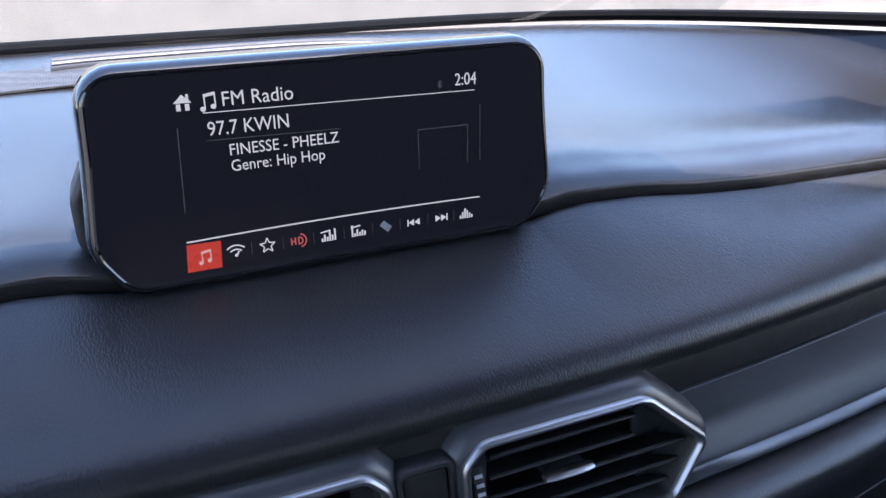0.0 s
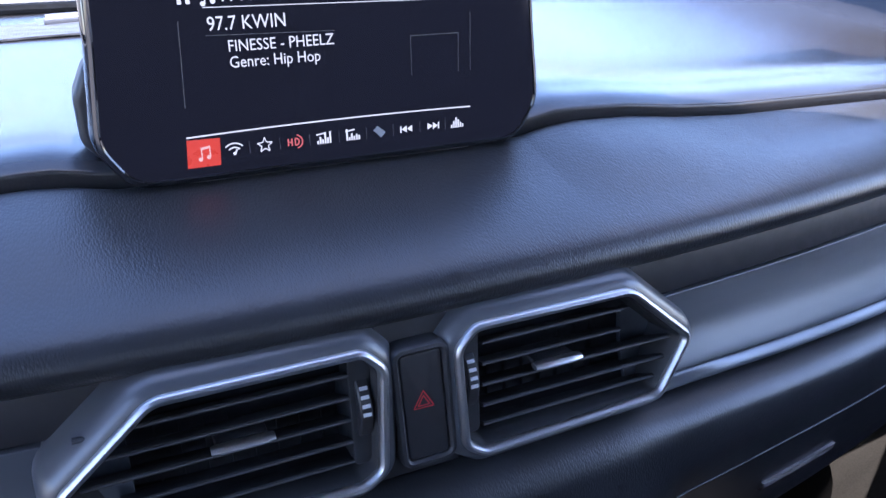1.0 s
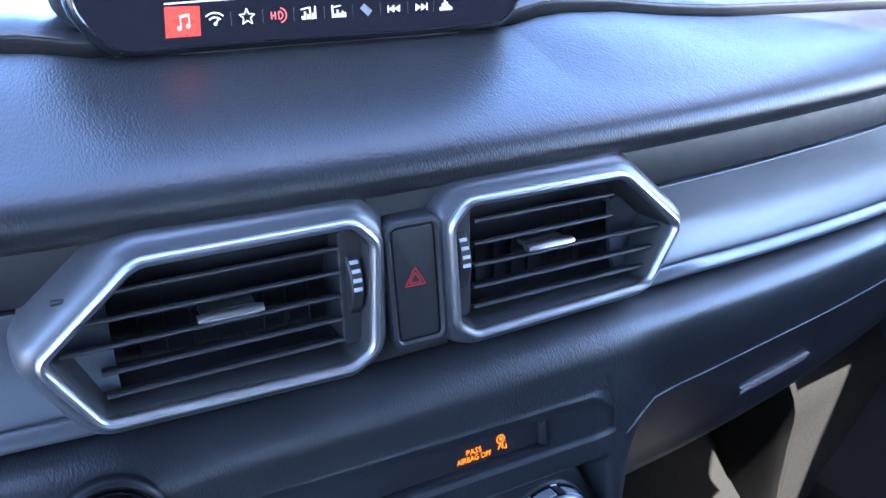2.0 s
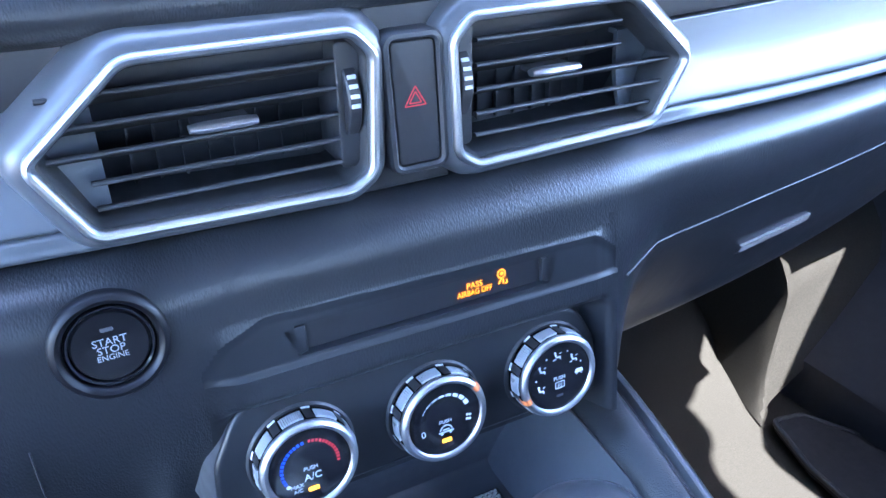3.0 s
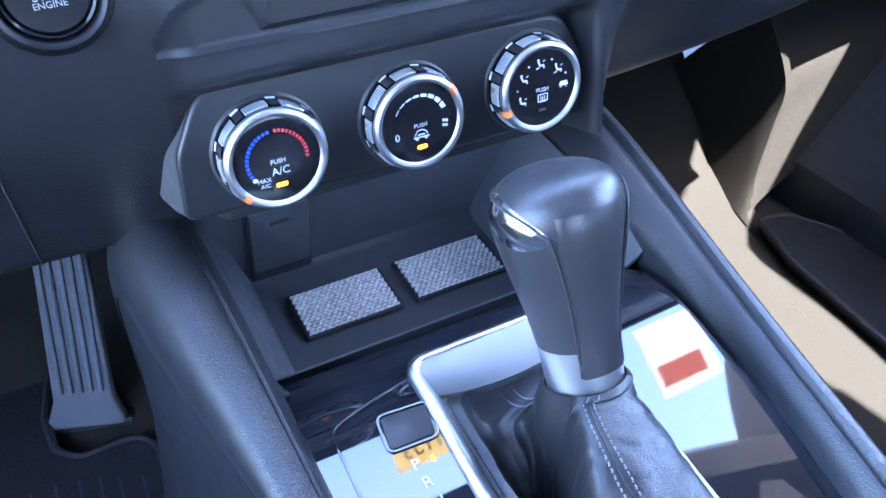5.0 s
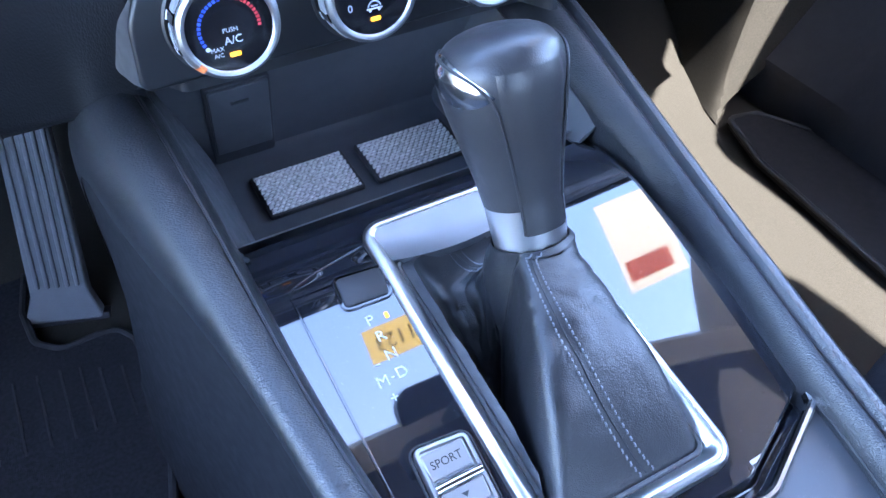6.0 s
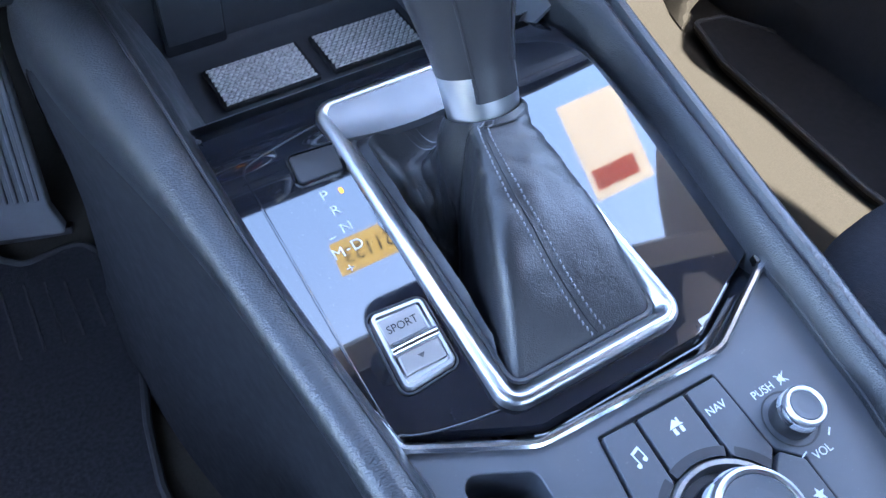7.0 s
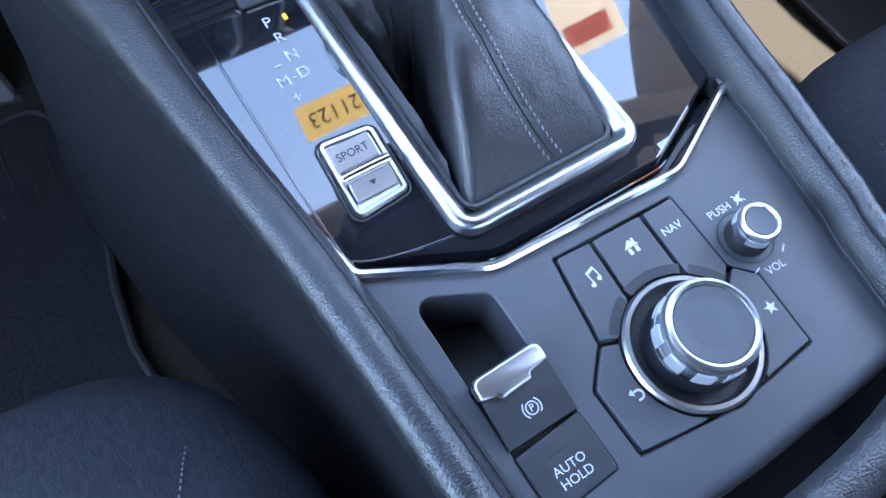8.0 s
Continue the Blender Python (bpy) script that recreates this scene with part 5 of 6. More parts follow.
prism(bm, rect(-0.0009, -0.0016, 0.0009, 0.0016, 0.0004), panel_spot(-0.0570, -0.1352, 0), 0.0004, -0.001, 0.0001)
part("selector_lamp", bm, AMBER, console, "lit amber lamp beside the letter")
# drive mode switch
PSP = panel_plane(-0.222)
SP = rounded(on_panel(-0.222, (-0.0803, -0.2385), (-0.0535, -0.2365), (-0.0520, -0.2020), (-0.0785, -0.2000)), 0.004, 5)
sport = thing("drive_mode_switch", PSP @ Vector((-0.066, 0, 0)), "silver rocker switch in a gloss black shift panel", "switch")
bm = bmesh.new()
band(bm, SP, PSP, [(-0.0016, -0.0008), (-0.0012, 0.0012), (-0.0004, 0.0012), (0.0, -0.0010)])
part("rim", bm, PLASTIC_DARK, sport)
bm = bmesh.new()
band(bm, SP, PSP, [(0.0003, -0.001), (0.0004, 0.0024), (0.0012, 0.0034), (0.0026, 0.0034), (0.0034, 0.0020)])
cap(bm, inset(SP, 0.0034), PSP, 0.0020)
part("frame", bm, CHROME_SOFT, sport, "satin silver frame")
def rocker_plate(v0, v1, h0, h1, half=0.0098):
    """A slanting plate of the rocker, from its front edge v0 to its rear edge v1."""
    b = bmesh.new()
    loops = []
    for v, h in ((v0, h0 - 0.004), (v0, h0 - 0.0005), (v0 - 0.0006, h0), (v1 + 0.0006, h1), (v1, h1 - 0.0005), (v1, h1 - 0.004)):
        loops.append([PSP @ Vector((u - 0.0664, v, h - (0.0006 if abs(u) > half - 0.0004 else 0.0))) for u in (-half, -half + 0.0007, 0.0, half - 0.0007, half)])
    rings(b, loops, False)
    return b


rocker = part("rocker", rocker_plate(0.0172, 0.0052, 0.0042, 0.0028), SATIN, sport, "satin silver rocker face", 25)
part("lower_plate", rocker_plate(-0.0014, -0.0098, 0.0062, 0.0036), SATIN, rocker, "satin silver lower face", 25)
part("upper_step", rocker_plate(0.0050, 0.0030, 0.0050, 0.0062, 0.0090), SATIN_DARK, rocker, "step with an arrow, its shade put into a darker silver", 25)
bm = bmesh.new()
sweep(bm, [PSP @ Vector((u - 0.0664, 0.0008, 0.0072 - 3.0 * u * u)) for u in np.linspace(-0.0108, 0.0108, 9)], oval(0.0021, 0.0017, 10))
part("ridge", bm, BRIGHT, rocker, "bright rocker ridge")
lettering("lettering", "SPORT", 0.0052, at(PSP, -0.0665, 0.0112, 0.0037) @ Matrix.Rotation(radians(7), 4, "X"), DARK_INK, rocker, squash=0.95)
flat_shape("down_mark", [[(-0.0019, 0.0010), (0.0, -0.0014), (0.0019, 0.0010)]], at(PSP, -0.0664, -0.0052, 0.0051) @ Matrix.Rotation(radians(16), 4, "X"), DARK_INK, rocker)

# lower control panel
OUT = [dk(x, y - 0.0015) for x, y in VEE] + [dk(0.112, -0.3850), dk(0.09, -0.3895), dk(0.05, -0.3920), (0.0, dk(0, -0.3930)[1]), dk(-0.05, -0.3920), dk(-0.09, -0.3895), dk(-0.112, -0.3850)]
BIN = rounded([dk(-0.0800, -0.3200), dk(-0.0500, -0.3185), dk(-0.0500, -0.2905), dk(-0.0800, -0.2755)], [0.002, 0.002, 0.006, 0.006], 5)
EPB = rounded([dk(-0.0805, -0.3735), dk(-0.0490, -0.3715), dk(-0.0490, -0.3175), dk(-0.0805, -0.3190)], 0.002, 4)
CX, CY, CR = 0.0055, -0.349, 0.0290


def arc_pts(a0, a1, r=CR, n=10):
    return [dk(CX + r * math.cos(radians(a0 + (a1 - a0) * i / n)), CY + r * math.sin(radians(a0 + (a1 - a0) * i / n))) for i in range(n + 1)]


SHORTCUTS = {
    "music": [dk(-0.0200, -0.2925), dk(-0.0262, -0.3300)] + arc_pts(147, 112) + [dk(-0.0034, -0.2935)],
    "home": [dk(-0.0026, -0.2935)] + arc_pts(110, 57) + [dk(0.0226, -0.2943)],
    "nav": [dk(0.0236, -0.2943)] + arc_pts(55, 22) + [dk(0.0400, -0.3315), dk(0.0402, -0.2946)],
    "star": [dk(0.0406, -0.3325)] + arc_pts(20, -66, n=16) + [dk(0.0468, -0.3735), dk(0.0488, -0.3410)],
    "back": [dk(-0.0270, -0.3312), dk(-0.0395, -0.3440), dk(-0.0391, -0.3715)] + arc_pts(249, 149, n=16),
}
CLUSTER = rounded([dk(-0.0212, -0.2912), dk(-0.0275, -0.3300), dk(-0.0408, -0.3435), dk(-0.0404, -0.3728), dk(-0.0050, -0.3772), (CX, dk(0, -0.3790)[1]), dk(0.0160, -0.3772), dk(0.0480, -0.3748), dk(0.0500, -0.3405), dk(0.0412, -0.3312), dk(0.0414, -0.2932)], 0.0015, 3)
bm = bmesh.new()
plate(bm, OUT, [BIN, EPB, CLUSTER], DECK, -0.0030)
rear = [(u, v) for u, v in OUT[len(VEE):]]
rings(bm, [[DECK @ Vector((u, v - dv, -0.0030 - dh)) for u, v in rear] for dv, dh in ((0, 0), (0.003, 0.0006), (0.0055, 0.0025), (0.007, 0.006), (0.0075, 0.03))], False)
for o, dep in ((BIN, 0.034), (EPB, 0.006), (CLUSTER, 0.0045)):
    band(bm, o, DECK, [(0.0, -0.0030), (0.0005, -0.0034), (0.0008, -0.005), (0.001, -0.003 - dep)])
panel = part("control_panel", bm, PLASTIC_GREY, console, "charcoal satin control panel", 30)
bm = bmesh.new()
cap(bm, inset(BIN, 0.001), DECK, -0.036)
cap(bm, inset(EPB, 0.001), DECK, -0.009)
cap(bm, inset(CLUSTER, 0.001), DECK, -0.0072)
part("recess_floor", bm, PLASTIC_DARK, console)
for nm, o in SHORTCUTS.items():
    bm = bmesh.new()
    prism(bm, rounded(inset(o if sum(o[i - 1][0] * o[i][1] - o[i][0] * o[i - 1][1] for i in range(len(o))) > 0 else o[::-1], 0.00055), 0.0012, 3), DECK, -0.0018, -0.0068, 0.0006)
    k = part("key", bm, PLASTIC_GREY, console, "charcoal shortcut key", 10)
    SHORTCUTS[nm] = k
H = -0.0016
# flat dark arcs: the shade of the finger hollows, put in as colour
for nm, a0, a1 in (("home", 60, 108), ("nav", 25, 53), ("music", 114, 144)):
    flat_shape("scoop_shade", [ring_outline(0, 0, 0.0312, 0.0042, a0, a1, 14)], at(DECK, *dk(CX, CY), H - 0.0001), PLASTIC_DARK, SHORTCUTS[nm], label="flat dark arc painted as the shade of a finger scoop")
flat_shape("note_icon", note_shape(0.95), at(DECK, *dk(-0.0120, -0.3070), H, 8), WHITE_INK, SHORTCUTS["music"])
flat_shape("home_icon", home_shape(0.85), at(DECK, *dk(0.0103, -0.3045), H), WHITE_INK, SHORTCUTS["home"])
lettering("lettering", "NAV", 0.0050, at(DECK, *dk(0.0305, -0.3065), H), WHITE_INK, SHORTCUTS["nav"])
flat_shape("star_icon", [star_shape(0.8)], at(DECK, *dk(0.0422, -0.3545), H), WHITE_INK, SHORTCUTS["star"])
flat_shape("back_icon", [ring_outline(0.0, 0.0, 0.0018, 0.0009, -90, 90), strip((0, 0.0018), (-0.0022, 0.0018), 0.0009), strip((0, -0.0018), (-0.0014, -0.0018), 0.0009), [(-0.0036, 0.0018), (-0.0016, 0.0002), (-0.0016, 0.0034)]], at(DECK, *dk(-0.0265, -0.3540), H), WHITE_INK, SHORTCUTS["back"])
# parking brake and hold keys
bm = bmesh.new()
rows = [[DECK @ Vector((u, v, h)) for u in np.linspace(-0.0800, -0.0495, 5)] for v, h in [(dk(0, y)[1], h) for y, h in ((-0.3185, -0.008), (-0.3185, 0.0022), (-0.3192, 0.0034), (-0.3215, 0.0036), (-0.3300, 0.0012), (-0.3440, -0.0014), (-0.3455, -0.0022), (-0.3458, -0.008))]]
rings(bm, rows, False)
bmesh.ops.solidify(bm, geom=list(bm.faces), thickness=0.0005)
brake = part("brake_switch", bm, PLASTIC, console, "pull-up parking brake switch", 30)
bm = bmesh.new()
LIP = rounded([(-0.0800, -0.0045), (-0.0735, -0.0058), (-0.0724, -0.0078), (-0.0590, -0.0068), (-0.0578, -0.0046), (-0.0496, -0.0036), (-0.0496, 0.0040), (-0.0800, 0.0034)], [0.001, 0.0006, 0.0006, 0.0006, 0.0006, 0.001, 0.004, 0.004], 5)
prism(bm, LIP, at(DECK, 0, dk(0, -0.3215)[1], 0.0040) @ Matrix.Rotation(radians(13), 4, "X"), 0.0012, -0.0045, 0.0012, 4)
part("brake_lip", bm, CHROME, brake, "satin chrome finger lip")
bm = bmesh.new()
mk = at(DECK, *dk(-0.0645, -0.3370), 0.0004) @ Matrix.Rotation(radians(9), 4, "X")
cap(bm, ring_outline(0, 0, 0.0024, 0.0005, 0, 359, 24), mk, 0)
cap(bm, ring_outline(0, 0, 0.0037, 0.0005, -50, 50), mk, 0)
cap(bm, ring_outline(0, 0, 0.0037, 0.0005, 130, 230), mk, 0)
part("brake_mark", bm, WHITE_INK, brake)
lettering("lettering", "P", 0.0040, mk, WHITE_INK, brake)
bm = bmesh.new()
prism(bm, rounded([dk(-0.0798, -0.3728), dk(-0.0497, -0.3708), dk(-0.0497, -0.3468), dk(-0.0798, -0.3484)], 0.0012, 3), DECK, -0.0020, -0.008, 0.0007)
hold = part("hold_key", bm, PLASTIC, console, "brake hold key", 10)
lettering("lettering", "AUTO", 0.0050, at(DECK, *dk(-0.0643, -0.3605), -0.0018), WHITE_INK, hold)
lettering("lettering", "HOLD", 0.0050, at(DECK, *dk(-0.0643, -0.3655), -0.0018), WHITE_INK, hold)
bm = bmesh.new()
prism(bm, rect(-0.005, -0.0007, 0.005, 0.0007, 0.0003), at(DECK, *dk(-0.0648, -0.3545), -0.0020), 0.0002, -0.001, 0.0001)
part("lamp", bm, PLASTIC_DARK, hold)

# rotary commander
CM = at(DECK, *dk(CX, CY), -0.0030)
dial = thing("rotary_commander", CM.translation, "large rotary menu knob with chrome collar and knurled flank", "knob")
bm = bmesh.new()
revolve(bm, [(0.0285, -0.003), (0.0284, 0.0010), (0.0274, 0.0022), (0.0256, 0.0022), (0.0246, 0.0008), (0.0240, -0.004)], CM, 64, False, False)
part("collar", bm, CHROME_SOFT, dial, "satin chrome collar")
bm = bmesh.new()
revolve(bm, [(0.0242, -0.0035), (0.018, -0.0035)], CM, 48, True, False)
part("well", bm, PLASTIC_DARK, dial)
KT = CM @ Matrix.Translation((0.0, 0.0, 0.0))
bm = bmesh.new()
revolve(bm, [(0.0205, -0.003), (0.0207, 0.0020), (0.0203, 0.0040), (0.0195, 0.0082)], KT, 56, False, False)
part("skirt", bm, PIANO, dial)
bm = bmesh.new()
revolve(bm, [(0.0194, 0.0078), (0.0196, 0.0088), (0.0188, 0.0172), (0.0182, 0.0182)], KT, 56, False, False)
flank = part("flank", bm, BRIGHT, dial, "bright flank")
bm = bmesh.new()
for k in range(10):
    for j in range(12):
        q = KT @ Matrix.Rotation(radians(36 * k + 22 * (j + 0.5) / 12), 4, "Z")
        box(bm, (0.0186, -0.00025, 0.0095), (0.0197, 0.00025, 0.0165), 0, q)
tagged(part("knurl", bm, KNURL, flank, "fine silver knurling"), kind="stuff")
bm = bmesh.new()
revolve(bm, [(0.0180, 0.0172), (0.0187, 0.0184), (0.0187, 0.0202), (0.0180, 0.0216), (0.0167, 0.0222), (0.0156, 0.0217), (0.0152, 0.0208)], KT, 64, False, False)
part("ring", bm, CHROME_SOFT, dial, "satin chrome top ring")
bm = bmesh.new()
revolve(bm, [(0.0154, 0.0208), (0.0149, 0.0213), (0.009, 0.0207), (0.003, 0.0205)], KT, 56)
part("cap", bm, PLASTIC_GREY, dial, "charcoal satin cap")
# volume knob
VM = at(DECK, *dk(0.0560, -0.3255), -0.0030)
vol = thing("volume_knob", VM.translation, "small round volume knob with chrome ring", "knob")
bm = bmesh.new()
revolve(bm, [(0.0125, 0.0004), (0.0118, 0.0003), (0.0112, -0.002), (0.006, -0.002)], VM, 40, True, False)
part("seat", bm, PLASTIC_DARK, vol)
bm = bmesh.new()
revolve(bm, [(0.0092, -0.002), (0.0094, 0.002), (0.0092, 0.0065), (0.0087, 0.0075)], VM, 40, False, False)
part("skirt", bm, PLASTIC_DARK, vol)
bm = bmesh.new()
revolve(bm, [(0.0086, 0.0070), (0.0089, 0.0078), (0.0088, 0.0118), (0.0084, 0.0126)], VM, 40, False, False)
fl = part("flank", bm, BRIGHT, vol)
bm = bmesh.new()
for k in range(3):
    for j in range(14):
        q = VM @ Matrix.Rotation(radians(120 * k + 200 + 60 * (j + 0.5) / 14), 4, "Z")
        box(bm, (0.0086, -0.0002, 0.0080), (0.0093, 0.0002, 0.0116), 0, q)
tagged(part("knurl", bm, KNURL, fl, "fine silver knurling"), kind="stuff")
bm = bmesh.new()
revolve(bm, [(0.0084, 0.0122), (0.0089, 0.0130), (0.0088, 0.0144), (0.0081, 0.0152), (0.0070, 0.0152), (0.0065, 0.0146)], VM, 48, False, False)
part("ring", bm, CHROME, vol, "satin chrome ring")
bm = bmesh.new()
revolve(bm, [(0.0066, 0.0146), (0.0061, 0.0149), (0.003, 0.0145)], VM, 40)
part("cap", bm, PLASTIC_GREY, vol)
lettering("lettering", "PUSH", 0.0051, at(DECK, *dk(0.0545, -0.3105), -0.0028), WHITE_INK, panel)
flat_shape("mute_icon", [rect(-0.0022, -0.0009, -0.0010, 0.0009), [(-0.0010, -0.0009), (0.0008, -0.0022), (0.0008, 0.0022), (-0.0010, 0.0009)], strip((-0.0026, -0.0024), (0.0026, 0.0024), 0.0005), strip((-0.0026, 0.0024), (0.0026, -0.0024), 0.0005)], at(DECK, *dk(0.0660, -0.3100), -0.0028), WHITE_INK, panel)
lettering("lettering", "VOL", 0.0051, at(DECK, *dk(0.0575, -0.3425), -0.0028), WHITE_INK, panel)
flat_shape("volume_marks", [strip((-0.0098, 0.0008), (-0.0062, 0.0018), 0.0006), strip((0.0075, 0.0022), (0.0105, 0.0046), 0.0008)], at(DECK, *dk(0.0575, -0.3410), -0.0028), WHITE_INK, panel)

# cup holder and armrest behind the panel
bm = bmesh.new()
box(bm, (-0.11, -0.56, 0.60), (0.11, -0.395, 0.61))
part("cup_well", bm, PLASTIC_DARK, console, "dark cup holder well")
bm = bmesh.new()
sweep(bm, smooth([(0.104, -0.392, 0.716), (0.075, -0.4080, 0.720), (0.030, -0.4180, 0.720), (-0.030, -0.4200, 0.720), (-0.08, -0.412, 0.720), (-0.104, -0.392, 0.716)], 4), oval(0.010, 0.009, 10))
part("cup_rim", bm, VINYL_RAIL, console, "grained rim of the cup holder")

# ---- shift lever ----
lever = thing("shift_lever", (0.012, -0.15, 0.745), "automatic shift lever with leather gaiter and grained black grip", "shift lever")
A, B = Vector((0.0150, -0.1490, 0.766)), Vector((0.0130, -0.1060, 0.8655))
AX = (B - A).normalized()
SX = Vector((1, 0, 0))
SX = (SX - AX * SX.dot(AX)).normalized()
SY = AX.cross(SX)


def grip_ring(s, rx, ry, phis, lift=0.0):
    c = A + AX * ((B - A).length * s)
    return [c + SX * ((rx + lift) * math.cos(p)) + SY * ((ry + lift) * math.sin(p)) for p in phis]


GRIP = smooth([(0.27, 0.0190, 0.0185), (0.40, 0.0212, 0.0205), (0.55, 0.0245, 0.0235), (0.70, 0.0278, 0.0265), (0.80, 0.0292, 0.0280), (0.875, 0.0285, 0.0272), (0.935, 0.0248, 0.0238), (0.972, 0.0190, 0.0182), (0.992, 0.0115, 0.0110), (1.0, 0.004, 0.004)], 4)


def radii(s):
    for a, b in zip(GRIP, GRIP[1:]):
        if a[0] <= s <= b[0]:
            f = (s - a[0]) / (b[0] - a[0] + 1e-9)
            return a[1] + (b[1] - a[1]) * f, a[2] + (b[2] - a[2]) * f
    return GRIP[-1][1], GRIP[-1][2]


full = np.linspace(0, 2 * math.pi, 41)[:-1]
bm = bmesh.new()
rings(bm, [grip_ring(s, a, b, full) for s, a, b in GRIP], True, True, True)
grip = part("grip", bm, LEATHER_KNOB, lever, "grained black grip")
# rear strip with its seams, a little proud
phis = np.radians(np.linspace(234, 306, 13))
bm = bmesh.new()
rows = []
for s in np.linspace(0.16, 0.86, 22):
    a, b = radii(max(s, 0.27))
    k = [(-0.0006 if i in (0, 12) else 0.0007 if s > 0.27 else 0.0012) for i in range(13)]
    rows.append([grip_ring(s, a, b, [p], l)[0] for p, l in zip(phis, k)])
rings(bm, rows, False)
part("rear_strip", bm, LEATHER_KNOB, grip, "smooth leather strip between seams")
# bright crescent on the flank
bm = bmesh.new()
rows = []
for f in np.linspace(0, 1, 9):
    rows.append([])
    for g in np.linspace(0, 1, 15):
        bulge = math.sin(math.pi * g)
        p = radians(146 + 88 * g)
        s = 0.918 - 0.140 * g + (f - 0.55) * 0.165 * bulge ** 0.8
        a, b = radii(s)
        rows[-1].append(grip_ring(s, a, b, [p], 0.0009 * math.sin(math.pi * f) * bulge + 0.0002)[0])
rings(bm, rows, False)
part("crescent", bm, BRIGHT, grip, "bright chrome crescent with the release button")
# sewn grooves either side of the rear strip, sweeping forward over the crescent
for line in (((0.17, 237), (0.35, 237), (0.55, 236), (0.72, 233), (0.80, 226), (0.86, 212), (0.905, 188), (0.925, 160), (0.93, 135)),
             ((0.17, 303), (0.35, 303), (0.55, 304), (0.72, 307), (0.82, 314), (0.88, 328), (0.915, 350), (0.93, 375), (0.93, 400))):
    bm = bmesh.new()
    sweep(bm, [grip_ring(q[0], *radii(max(q[0], 0.27)), [radians(q[1])], 0.0006)[0] for q in smooth(line, 5)], oval(0.0007, 0.0007, 6), up=AX)
    part("grip_seam", bm, VOID, grip)
bm = bmesh.new()
rings(bm, [grip_ring(s, r, r, full) for s, r in ((-0.02, 0.0166), (0.0, 0.0172), (0.10, 0.0178), (0.24, 0.0186), (0.28, 0.0186))], True, True, True)
part("collar", bm, CHROME, lever, "satin chrome collar")

# gaiter
N_B = 144
base_o = rounded([(-0.0385, -0.0880), (0.0385, -0.0880), (0.0375, 0.0650), (-0.0375, 0.0650)], 0.006, 4)


def resample(o, n):
    pts = [Vector((*p, 0)) for p in o] + [Vector((*o[0], 0))]
    ls = [0]
    for a, b in zip(pts, pts[1:]):
        ls.append(ls[-1] + (b - a).length)
    out = []
    for i in range(n):
        d = ls[-1] * i / n
        j = max(k for k in range(len(ls) - 1) if ls[k] <= d + 1e-12)
        f = (d - ls[j]) / max(1e-9, ls[j + 1] - ls[j])
        out.append(pts[j].lerp(pts[j + 1], f))
    return out


base_p = [LEVER @ Vector((p.x, p.y, -0.0022 - 0.003 * ease(0.0, 0.06, p.y))) for p in resample(base_o, N_B)]
ctr = sum(base_p, Vector()) / N_B
top_p = []
for p in base_p:
    d = Vector(((p.x - ctr.x) / 0.0385, (p.y - ctr.y) / 0.0785, 0))
    w = math.atan2(d.y, d.x)
    top_p.append(A + AX * 0.009 + SX * 0.0186 * math.cos(w) + SY * 0.0186 * math.sin(w))
bm = bmesh.new()
rows = []
STEPS = 72
